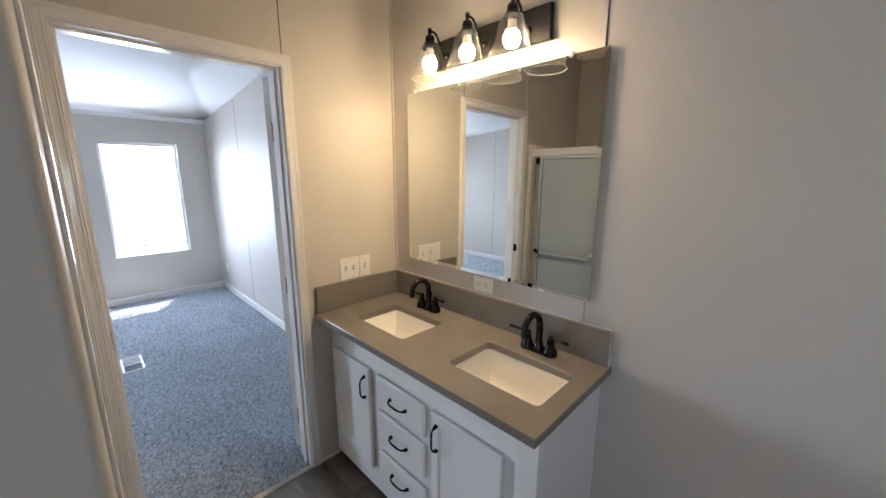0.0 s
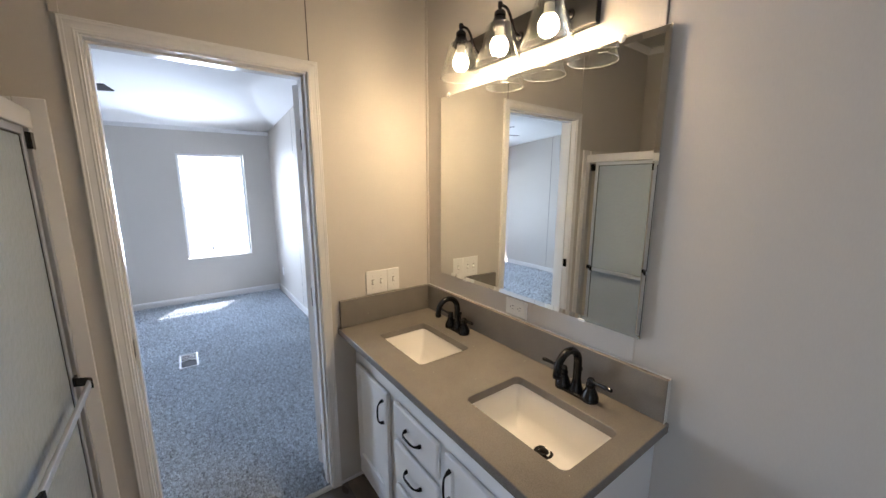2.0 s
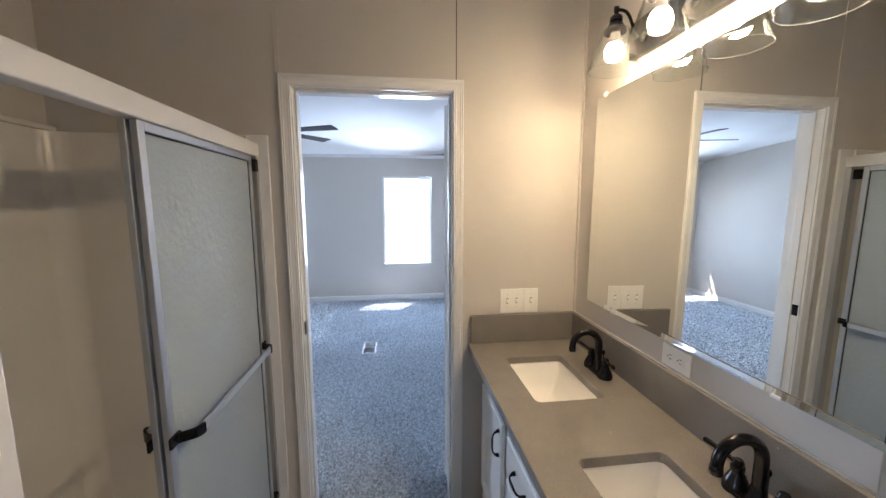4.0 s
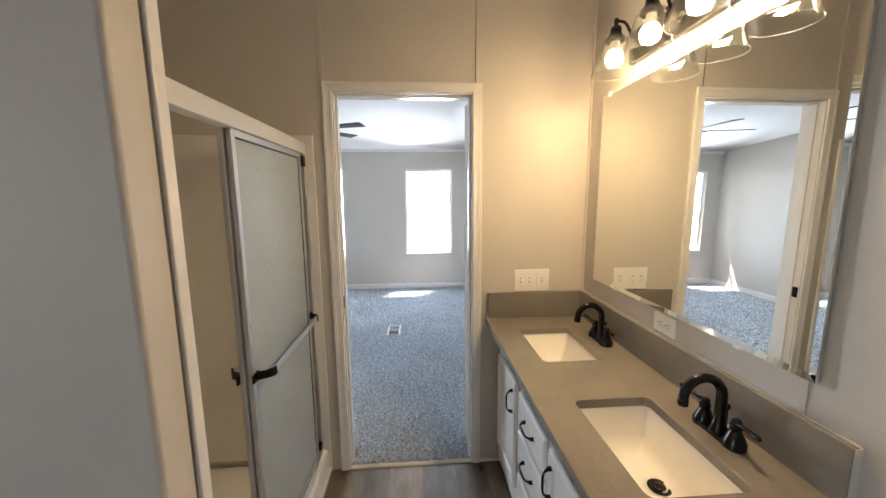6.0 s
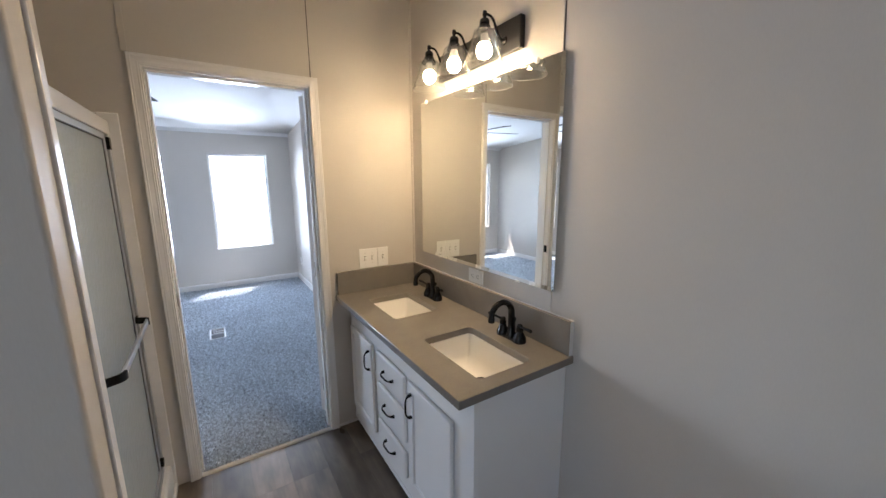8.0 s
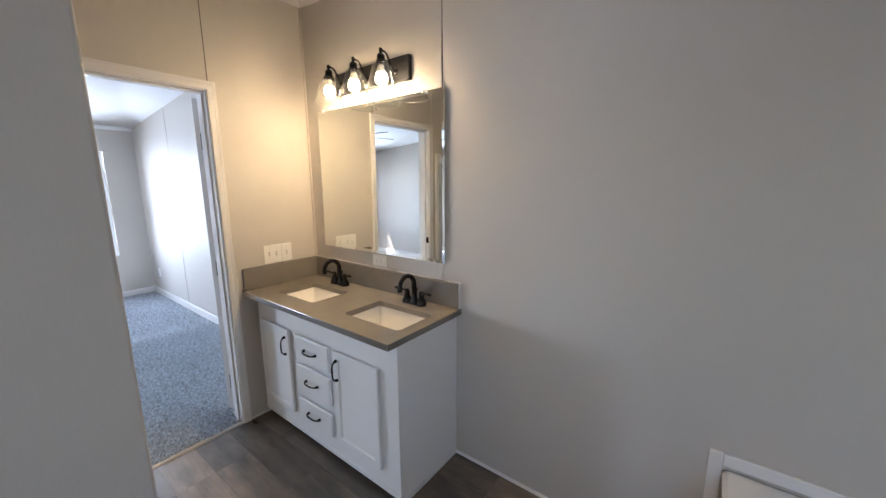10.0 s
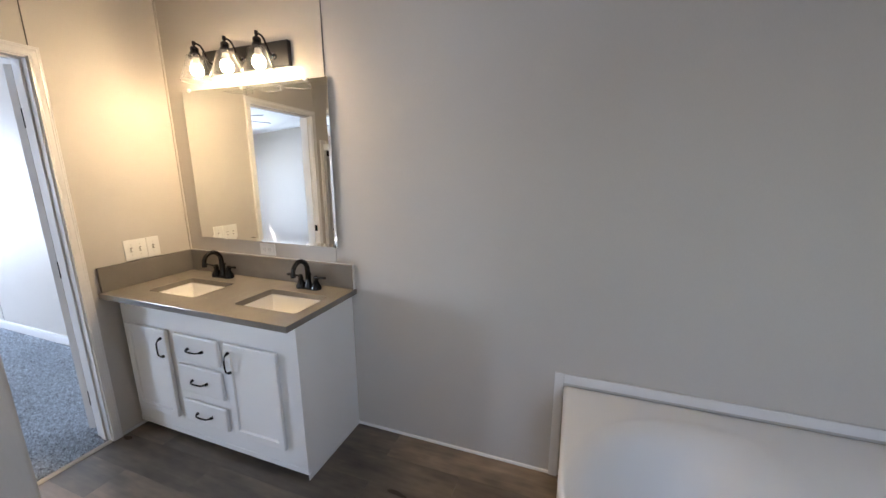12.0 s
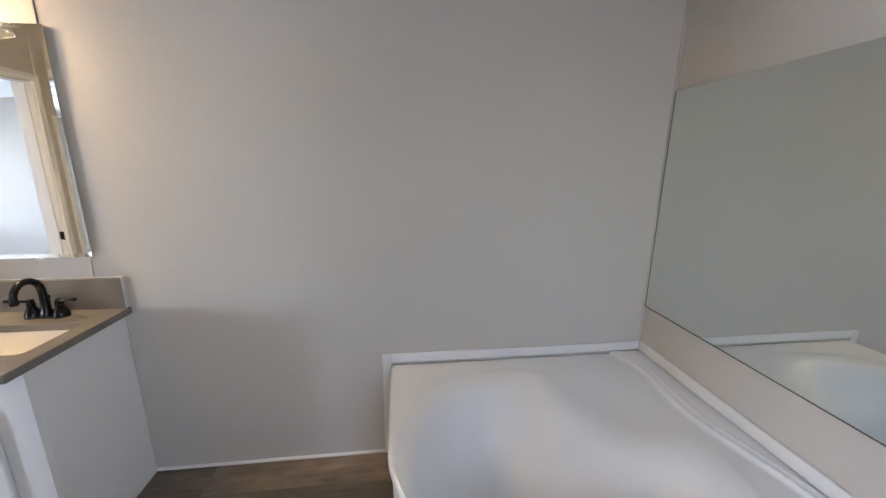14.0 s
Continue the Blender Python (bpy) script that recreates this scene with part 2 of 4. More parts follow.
def tube(points, radii, seg=14):
    """A round tube along points, with a radius at each."""
    bm = bmesh.new()
    pts = [Vector(p) for p in points]
    if isinstance(radii, (int, float)):
        radii = [radii] * len(pts)
    rings, up = [], None
    for i, p in enumerate(pts):
        d = (pts[min(i + 1, len(pts) - 1)] - pts[max(i - 1, 0)]).normalized()
        if up is None:
            up = d.orthogonal().normalized()
        side = d.cross(up).normalized()
        up = side.cross(d).normalized()
        rings.append([bm.verts.new(p + radii[i] * (math.cos(2 * math.pi * k / seg) * up + math.sin(2 * math.pi * k / seg) * side)) for k in range(seg)])
    for a, b in zip(rings, rings[1:]):
        for k in range(seg):
            j = (k + 1) % seg
            bm.faces.new((a[k], a[j], b[j], b[k]))
    bm.faces.new(rings[0][::-1])
    bm.faces.new(rings[-1])
    bmesh.ops.recalc_face_normals(bm, faces=bm.faces)
    return bm


def arc(c, r, a0, a1, n, plane='yz'):
    out = []
    for i in range(n + 1):
        a = radians(a0 + (a1 - a0) * i / n)
        u, v = r * math.cos(a), r * math.sin(a)
        out.append(Vector(c) + (Vector((0, u, v)) if plane == 'yz' else Vector((u, 0, v)) if plane == 'xz' else Vector((u, v, 0))))
    return out


def bezier(p0, p1, p2, p3, n):
    p0, p1, p2, p3 = map(Vector, (p0, p1, p2, p3))
    return [p0 * (1 - t) ** 3 + p1 * 3 * t * (1 - t) ** 2 + p2 * 3 * t * t * (1 - t) + p3 * t ** 3 for t in (i / n for i in range(n + 1))]


def sweep(profile, path, close=False):
    """Carry a flat (out, up) profile along a straight run of two points; out is to the run's right."""
    bm = bmesh.new()
    a, b = map(Vector, path)
    d = (b - a).normalized()
    out = d.cross(Vector((0, 0, 1))).normalized()
    r0 = [bm.verts.new(a + out * u + Vector((0, 0, v))) for u, v in profile]
    r1 = [bm.verts.new(b + out * u + Vector((0, 0, v))) for u, v in profile]
    n = len(profile)
    for i in range(n):
        j = (i + 1) % n
        bm.faces.new((r0[i], r0[j], r1[j], r1[i]))
    bm.faces.new(r0[::-1])
    bm.faces.new(r1)
    bmesh.ops.recalc_face_normals(bm, faces=bm.faces)
    return bm


def mesh_of(name, bm, material, smooth=True):
    me = bpy.data.meshes.new(name)
    if smooth:
        for f in bm.faces:
            f.smooth = True
        for e in bm.edges:
            if len(e.link_faces) == 2:
                turn = e.calc_face_angle(0)
                a0, a1 = sorted(f.calc_area() for f in e.link_faces)
                if turn > radians(38) or (turn > radians(9) and a1 > 7 * a0):
                    e.smooth = False
    bm.to_mesh(me)
    bm.free()
    me.materials.append(material)
    return me


def part(name, bm, material, parent, label=""):
    ob = new(name, mesh_of(name, bm, material))
    ob.parent = parent
    if label:
        ob["label"] = label
    return ob


def thing(name, label, category, group="", place=(0, 0, 0)):
    ob = new(name)
    ob.empty_display_size = 0.05
    ob.location = place
    return tagged(ob, label, category, group)


def structure(name, bm, material, label, category=""):
    return tagged(new(name, mesh_of(name, bm, material)), label, category, kind="structure")


# ---- structure ----
WALL_T, TOP = 0.11, 2.78


def bath_ceiling_z(x):
    return 2.665 - 0.08 * x


def bed_ceiling_z(x):
    return 2.245 + 0.085 * (x - FAR_X)


# end wall behind the vanity, the tub and the bedroom's side
structure("wall_vanity", box(FAR_X - 0.14, TUB_X + 0.14, 0.0, 0.14, 0.0, TOP), M_WALL, "greige vinyl-panelled wall behind vanity and tub", "wall")
def holed_wall(x0, x1, y0, y1, z1, holes):
    """One connected wall along y between x0 and x1, with openings (y0, y1, z0, z1) through it."""
    us = sorted({y0, y1, *(v for h in holes for v in h[:2])})
    zs = sorted({0.0, z1, *(v for h in holes for v in h[2:])})
    solid = {}
    for i in range(len(us) - 1):
        for k in range(len(zs) - 1):
            u, z = (us[i] + us[i + 1]) / 2, (zs[k] + zs[k + 1]) / 2
            solid[i, k] = not any(h[0] < u < h[1] and h[2] < z < h[3] for h in holes)
    bm = bmesh.new()
    vs = {}

    def v(x, i, k):
        if (x, i, k) not in vs:
            vs[x, i, k] = bm.verts.new((x, us[i], zs[k]))
        return vs[x, i, k]

    for (i, k), full in solid.items():
        if not full:
            continue
        for x in (x0, x1):
            bm.faces.new((v(x, i, k), v(x, i + 1, k), v(x, i + 1, k + 1), v(x, i, k + 1)))
        for (di, dk), (a, b) in (((-1, 0), ((i, k), (i, k + 1))), ((1, 0), ((i + 1, k), (i + 1, k + 1))), ((0, -1), ((i, k), (i + 1, k))), ((0, 1), ((i, k + 1), (i + 1, k + 1)))):
            if not solid.get((i + di, k + dk), False):
                bm.faces.new((v(x0, *a), v(x0, *b), v(x1, *b), v(x1, *a)))
    bmesh.ops.recalc_face_normals(bm, faces=bm.faces)
    return bm


# wall with the doorway
DY0, DY1, DZ = -1.297, -0.605, 2.015
structure("wall_door", holed_wall(-WALL_T, 0, BED_Y, 0, TOP, [(DY0, DY1, 0.0, DZ)]), M_WALL, "greige panelled wall with an open doorway to the bedroom", "wall")
structure("wall_tub", box(TUB_X, TUB_X + 0.14, BACK_Y, 0, 0, TOP), M_WALL, "greige panelled outer wall beside the garden tub", "wall")
# wall closing the room, with an unseen window added to light it
structure("wall_back", holed_wall(0, 0.12, 1.30, TUB_X + 0.14, TOP, [(*BWIN_X, *BWIN_Z)]), M_WALL, "plain greige wall closing the bathroom", "wall").matrix_world = pose(0, BACK_Y, 0, 0, 0, -90)
PX0, PX1, PEND, SH_BACK = 1.222, 1.304, -1.318, -2.21
structure("wall_partition", box(PX0, PX1, BACK_Y - 0.12, PEND, -0.05, TOP, bevel=0.009, seg=4), M_WALL, "greige partition wall ending beside the shower", "wall")
structure("wall_shower_back", box(0, PX0, SH_BACK - 0.10, SH_BACK, 0, TOP), M_WALL, "greige wall behind and above the shower", "wall")
# bedroom far wall with two windows
structure("wall_bedroom_far", holed_wall(FAR_X - 0.14, FAR_X, BED_Y, 0, TOP, [(*w, *WIN_Z) for w in WIN]), M_WALL, "pale greige bedroom wall with two bright windows", "wall")
structure("wall_bedroom_side", box(FAR_X - 0.14, 0, BED_Y - 0.12, BED_Y, 0, TOP), M_WALL, "pale greige bedroom side wall", "wall")


def slab_ceiling(x0, x1, y0, y1, zf, t=0.12):
    bm = bmesh.new()
    v = [bm.verts.new((x, y, zf(x) + dz)) for dz in (0, t) for x, y in ((x0, y0), (x1, y0), (x1, y1), (x0, y1))]
    for f in ((3, 2, 1, 0), (4, 5, 6, 7), (0, 1, 5, 4), (1, 2, 6, 5), (2, 3, 7, 6), (3, 0, 4, 7)):
        bm.faces.new([v[i] for i in f])
    return bm


structure("ceiling_bath", slab_ceiling(0.0, TUB_X, BACK_Y, 0.0, bath_ceiling_z), M_CEIL, "white sloping bathroom ceiling", "ceiling")
structure("ceiling_bedroom", slab_ceiling(FAR_X, -WALL_T, BED_Y, 0.0, bed_ceiling_z), M_CEIL, "white sloping bedroom ceiling", "ceiling")
# unseen roof; its far eave is sized to cut the sun patch short
structure("roof", boxes((FAR_X - 0.70, TUB_X + 0.5, BED_Y - 0.4, 0.4, TOP + 0.005, TOP + 0.08)), M_CEIL, "plain unseen roof slab over both rooms, far eave trimming the sunlight", "roof")
structure("ground", box(-60, 60, -60, 60, -0.75, -0.65), painted("dry_ground", (0.17, 0.155, 0.13), 0.95, 0.2, 4, 0.5).m, "pale dry ground outside the windows", "ground")

# crown mouldings
CROWN = [(0, 0), (0, -0.045), (0.008, -0.045), (0.014, -0.034), (0.030, -0.016), (0.036, -0.008), (0.036, 0)]


def crown(name, a, b):
    structure(name, sweep(CROWN, (a, b)), M_TRIM, "white crown moulding under the ceiling", "moulding")


crown("crown_vanity", (0, -0.001, bath_ceiling_z(0) - 0.001), (TUB_X, -0.001, bath_ceiling_z(TUB_X) - 0.001))
crown("crown_door", (0.001, SH_BACK, bath_ceiling_z(0) - 0.004), (0.001, 0, bath_ceiling_z(0) - 0.004))
crown("crown_shower", (PX0, SH_BACK + 0.001, bath_ceiling_z(PX0) - 0.001), (0, SH_BACK + 0.001, bath_ceiling_z(0) - 0.001))
crown("crown_bedroom", (FAR_X + 0.001, BED_Y, bed_ceiling_z(FAR_X) - 0.001), (FAR_X + 0.001, 0, bed_ceiling_z(FAR_X) - 0.001))

# baseboards of the bedroom, small base trim of the bathroom
BASE = [(0, 0), (0, 0.082), (0.006, 0.082), (0.011, 0.074), (0.013, 0.06), (0.013, 0)]
for nm, a, b in (("baseboard_far", (FAR_X, BED_Y, 0.006), (FAR_X, 0, 0.006)), ("baseboard_end", (FAR_X + 0.013, -0.0, 0.006), (-WALL_T, -0.0, 0.006)),
                 ("baseboard_side", (-WALL_T, BED_Y, 0.006), (FAR_X + 0.013, BED_Y, 0.006))):
    structure(nm, sweep(BASE, (a, b)), M_TRIM, "white bedroom baseboard", "baseboard")
QUARTER = [(0, 0), (0, 0.012), (0.004, 0.0115), (0.008, 0.008), (0.010, 0.003), (0.010, 0)]
structure("trim_base_vanity", sweep(QUARTER, ((1.237, 0, 0.002), (2.348, 0, 0.002))), M_TRIM, "thin white base trim on the floor line", "trim")
structure("trim_base_door", sweep(QUARTER, ((0, -0.56, 0.002), (0, 0, 0.002))), M_TRIM, "thin white base trim on the floor line", "trim")
structure("trim_base_partition", sweep(QUARTER, ((PX1, BACK_Y, 0.002), (PX1, PEND, 0.002))), M_TRIM, "thin white base trim on the floor line", "trim")


# battens over panel seams
def batten(name, x0, x1, y0, y1, z0, z1, mat=M_WALL):
    structure(name, box(x0, x1, y0, y1, z0, z1, bevel=0.0015), mat, "narrow greige batten over a wall panel seam", "trim")


batten("trim_seam_door", 0, 0.004, -1.352, -1.330, 2.06, 2.62)
structure("trim_seam_dark", box(0.0, 0.0015, -0.597, -0.593, 2.06, 2.62), M_GAP, "dark open seam between wall panels", "trim")
batten("trim_seam_mirror", 1.132, 1.150, -0.004, 0, 1.0, 2.56)
structure("trim_seam_mirror_gap", box(1.150, 1.154, -0.0015, 0, 1.965, 2.56), M_GAP, "dark open seam between wall panels", "trim")
batten("trim_corner", 0.0, 0.010, -0.010, 0, 0.995, 2.62)
batten("trim_corner_tub", TUB_X - 0.012, TUB_X, -0.010, 0, 0.57, 2.36)
structure("trim_seam_bedroom", box(-2.742, -2.738, -0.0015, 0, 0.09, 2.35), M_GAP, "dark open seam between bedroom wall panels", "trim")
structure("trim_seam_bedroom_side", box(-2.502, -2.498, BED_Y, BED_Y + 0.0015, 0.09, 2.36), M_GAP, "dark open seam between bedroom wall panels", "trim")

# ---- doorway ----
door = tagged(thing("door_1", "white-painted doorway frame, open to a carpeted bedroom", "door frame"), kind="structure")
CAS = [(0, 0), (0.045, 0), (0.045, 0.012), (0.0425, 0.0145), (0.0395, 0.0145), (0.0382, 0.0134), (0.0362, 0.0134), (0.0345, 0.0140), (0.0318, 0.0140), (0.0300, 0.0125),
       (0.0135, 0.0118), (0.0118, 0.0126), (0.0092, 0.0126), (0.0076, 0.0114), (0.0058, 0.0114), (0.0042, 0.0120), (0.0015, 0.0120), (0, 0.010)]


def casing(name, side, parent):
    """A moulded casing board round the opening with mitred ends, on the bathroom face."""
    bm = bmesh.new()
    y0, y1, z1 = DY0 + 0.003, DY1 - 0.003, DZ - 0.003
    rings = []
    for w, t in CAS:
        if side == "left":
            ends = ((y0 - w, 0.0), (y0 - w, z1 + w))
        elif side == "right":
            ends = ((y1 + w, 0.0), (y1 + w, z1 + w))
        else:
            ends = ((y0 - w, z1 + w), (y1 + w, z1 + w))
        rings.append([bm.verts.new((0.0005 + t, y, z)) for y, z in ends])
    n = len(rings)
    for i in range(n):
        a, b = rings[i], rings[(i + 1) % n]
        bm.faces.new((a[0], a[1], b[1], b[0]))
    bm.faces.new([r[0] for r in rings])
    bm.faces.new([r[1] for r in rings][::-1])
    bmesh.ops.recalc_face_normals(bm, faces=bm.faces)
    return part(name, bm, M_TRIM, parent)


for s in ("left", "right", "top"):
    casing("casing", s, door)
JX0, JX1 = -WALL_T - 0.012, 0.002
JT, ST = 0.009, 0.018
part("jamb", box(JX0, JX1, DY0, DY0 + JT, 0, DZ, bevel=0.001), M_TRIM, door)
part("jamb", box(JX0, JX1, DY1 - JT, DY1, 0, DZ, bevel=0.001), M_TRIM, door)
part("jamb_head", box(JX0, JX1, DY0 + JT, DY1 - JT, DZ - JT, DZ, bevel=0.001), M_TRIM, door)
part("door_stop", box(-0.075, -0.035, DY0 + JT, DY0 + ST, 0, DZ - ST, bevel=0.002), M_TRIM, door)
part("door_stop", box(-0.075, -0.035, DY1 - ST, DY1 - JT, 0, DZ - ST, bevel=0.002), M_TRIM, door)
part("door_stop", box(-0.075, -0.035, DY0 + JT, DY1 - JT, DZ - ST, DZ - JT, bevel=0.002), M_TRIM, door)
part("strike_plate", box(-0.034, -0.004, DY0 + JT, DY0 + JT + 0.0015, 0.93, 0.99, bevel=0.0005), M_BRONZE, door, "black strike plate")
# bedroom side casing boards
for y0, y1, z0, z1 in ((DY0 - 0.05, DY0 - 0.002, 0, DZ + 0.05), (DY1 + 0.002, DY1 + 0.05, 0, DZ + 0.05), (DY0 - 0.002, DY1 + 0.002, DZ + 0.002, DZ + 0.05)):
    part("casing", box(-WALL_T - 0.016, -WALL_T, y0, y1, z0, z1, bevel=0.004), M_TRIM, door)
leaf = part("door_leaf", box(-0.66, 0.0, -0.035, 0.0, 0.055, 1.99, bevel=0.002), M_TRIM, door, "white slab door swung open into the bedroom")
leaf.matrix_local = pose(-0.128, -0.612, 0, 0, 0, -62)
for hz in (0.25, 1.0, 1.75):
    part("hinge", lathe([(0.0, -0.045), (0.005, -0.045), (0.005, 0.045), (0.0, 0.045)], 12, (0.002, 0.005, hz)), M_BRONZE, leaf)
structure("threshold_strip", sweep([(-0.016, 0), (-0.012, 0.007), (0, 0.010), (0.012, 0.006), (0.016, 0)], ((-0.008, DY0 + JT, 0.0), (-0.008, DY1 - JT, 0.0))),
          painted("threshold_metal", (0.62, 0.57, 0.50), 0.4, 0.1, 60).m, "pale edge strip between vinyl floor and carpet", "threshold")

# ---- windows ----


def window(name, x, y0, y1, z0, z1, sign):
    """A single-hung vinyl window set in the wall; sign: the way from the room outwards."""
    w = tagged(thing(name, "white vinyl single-hung window, bright daylight outside", "window"), kind="structure")
    a, b = x + sign * 0.055, x + sign * 0.115
    a, b = min(a, b), max(a, b)
    f = 0.03
    for nm, r in (("window_frame", (a, b, y0, y0 + f, z0, z1)), ("window_frame", (a, b, y1 - f, y1, z0, z1)),
                  ("window_frame", (a, b, y0 + f, y1 - f, z1 - f, z1)), ("window_frame", (a, b, y0 + f, y1 - f, z0, z0 + f))):
        part(nm, box(*r, bevel=0.003), M_VINYL, w)
    zm = (z0 + z1) / 2 - 0.012
    part("meeting_rail", box(a + 0.01, b - 0.01, y0 + f, y1 - f, zm, zm + 0.018, bevel=0.003), M_VINYL, w)
    for q0, q1 in ((z0 + f, zm), (zm + 0.018, z1 - f)):
        p = part("pane", box((a + b) / 2 - 0.002, (a + b) / 2 + 0.002, y0 + f, y1 - f, q0, q1), M_GLASS, w)
        p.visible_shadow = False
    part("window_sill", box(min(x, a), max(x, a), y0, y1, z0 - 0.001, z0 + 0.006, bevel=0.001), M_VINYL, w)
    part("lift_tab", box(b - 0.02, b + 0.004, (y0 + y1) / 2 - 0.10, (y0 + y1) / 2 - 0.07, z0 + 0.10, z0 + 0.14, bevel=0.002), M_STEEL, w, "small grey tab")
    part("sash_latch", box(a - 0.004, a + 0.012, (y0 + y1) / 2 - 0.025, (y0 + y1) / 2 + 0.025, zm + 0.0185, zm + 0.032, bevel=0.003), M_VINYL, w)
    return w


window("window_1", FAR_X, *WIN[0], *WIN_Z, -1)
window("window_2", FAR_X, *WIN[1], *WIN_Z, -1)
# the third window is unseen, added to go with the bathroom's daylight lamp
window("window_unseen", 0, *BWIN_X, *BWIN_Z, 1).matrix_world = pose(0, BACK_Y, 0, 0, 0, -90)

# ---- vanity ----
VX, VF, CT, CB = 1.238, -0.452, 0.860, 0.830
vanity = thing("vanity_cabinet", "white double-sink vanity cabinet with two doors and three drawers", "vanity")
part("side_panel", box(VX - 0.018, VX, VF + 0.02, -0.001, 0.0, CB, bevel=0.0015), M_CAB, vanity)
part("side_panel", box(0.012, 0.03, VF + 0.02, -0.001, 0.03, CB), M_CAB, vanity)
part("floor_panel", box(0.03, VX - 0.018, VF + 0.02, -0.001, 0.06, 0.075), M_CAB, vanity)
# toe kick takes the colour of the shade under the cabinet
part("toe_kick", box(0.012, VX - 0.018, VF + 0.085, VF + 0.10, 0.0, 0.06), M_DARK, vanity, "recessed toe kick, near-black for the shade under the cabinet")
DOORS = [(0.048, 0.378), (0.795, 1.127)]
DRAW = (0.437, 0.755)
frame_z0 = 0.036
bm = boxes((0.006, 0.085, VF, VF + 0.02, frame_z0, CB), (VX - 0.16, VX, VF, VF + 0.02, frame_z0, CB), (0.085, VX - 0.16, VF, VF + 0.02, 0.63, CB),
           (0.085, VX - 0.16, VF, VF + 0.02, frame_z0, 0.19), (0.33, 0.48, VF, VF + 0.02, 0.19, 0.63), (0.71, 0.84, VF, VF + 0.02, 0.19, 0.63),
           (0.48, 0.71, VF, VF + 0.02, 0.47, 0.55), (0.48, 0.71, VF, VF + 0.02, 0.26, 0.36))
part("face_frame", bm, M_CAB, vanity)
part("base_strip", boxes((0.006, VX + 0.003, VF - 0.003, VF - 0.0002, frame_z0 - 0.002, 0.062), (VX + 0.0002, VX + 0.003, VF, -0.002, 0.0, 0.028), bevel=0.001), M_CAB, vanity)


def raised_front(x0, x1, z0, z1, depth=0.019, border=0.046, raised=False, edge=0.005):
    """A cabinet front with an eased edge; a recessed centre panel when it is a door."""
    bm = bmesh.new()
    yb, yf = VF - 0.003, VF - depth - 0.003
    box_into(bm, x0, x1, yf, yb, z0, z1, bevel=edge, seg=3)
    if raised:
        bm.faces.ensure_lookup_table()
        f = max(bm.faces, key=lambda f: (-f.calc_center_median().y, f.calc_area()) if f.normal.y < -0.99 else (-9, 0))
        r = bmesh.ops.inset_region(bm, faces=[f], thickness=border, depth=0)
        r = bmesh.ops.inset_region(bm, faces=[f], thickness=0.008, depth=-0.008)
        r = bmesh.ops.inset_region(bm, faces=[f], thickness=0.004, depth=0.0)
    return bm


def bow_pull(length, along):
    """A bow pull: two flared feet and an arched grip."""
    bm = bmesh.new()
    h = length / 2
    pts = bezier((-h, 0, 0), (-h + 0.004, -0.03, 0), (-h * 0.5, -0.028, 0), (0, -0.028, 0), 8)
    pts += [Vector((-p.x, p.y, p.z)) for p in pts[-2::-1]]
    rr = [(0.0085, 0.0072, 0.0046, 0.0036, 0.0037, 0.0039, 0.0041, 0.0043, 0.0044)[min(i, 16 - i)] for i in range(17)]
    g = tube(pts, rr, 10)
    if along == 'z':
        bmesh.ops.rotate(g, verts=g.verts, cent=(0, 0, 0), matrix=Euler((0, radians(90), 0)).to_matrix())
    return g


def pull(parent, x, z, length, along):
    bm = bow_pull(length, along)
    bmesh.ops.translate(bm, verts=bm.verts, vec=(x, VF - 0.0215, z))
    h = part("handle", bm, M_BRONZE, parent, "black bow-shaped pull")
    return h


for (x0, x1), hx in zip(DOORS, (0.345, 0.828)):
    d = part("door", raised_front(x0, x1, 0.152, 0.675, raised=True), M_CAB, vanity, "white door with a recessed centre panel")
    pull(d, hx, 0.575, 0.106, 'z')
for z0, z1 in ((0.527, 0.675), (0.338, 0.500), (0.152, 0.290)):
    d = part("drawer", raised_front(*DRAW, z0, z1, edge=0.009), M_CAB, vanity, "white drawer front with an eased edge")
    pull(d, (DRAW[0] + DRAW[1]) / 2, (z0 + z1) / 2 , 0.106, 'x')

# ---- countertop with two openings ----
CX, CY = 1.270, -0.535
SINKS = [(0.190, 0.548), (0.822, 1.203)]
SY0, SY1 = -0.406, -0.158


def rounded_rect(x0, x1, y0, y1, r, n=5):
    out = []
    for cx, cy, a in ((x1 - r, y1 - r, 0), (x0 + r, y1 - r, 90), (x0 + r, y0 + r, 180), (x1 - r, y0 + r, 270)):
        out += [(cx + r * math.cos(radians(a + 90 * i / n)), cy + r * math.sin(radians(a + 90 * i / n))) for i in range(n + 1)]
    return out


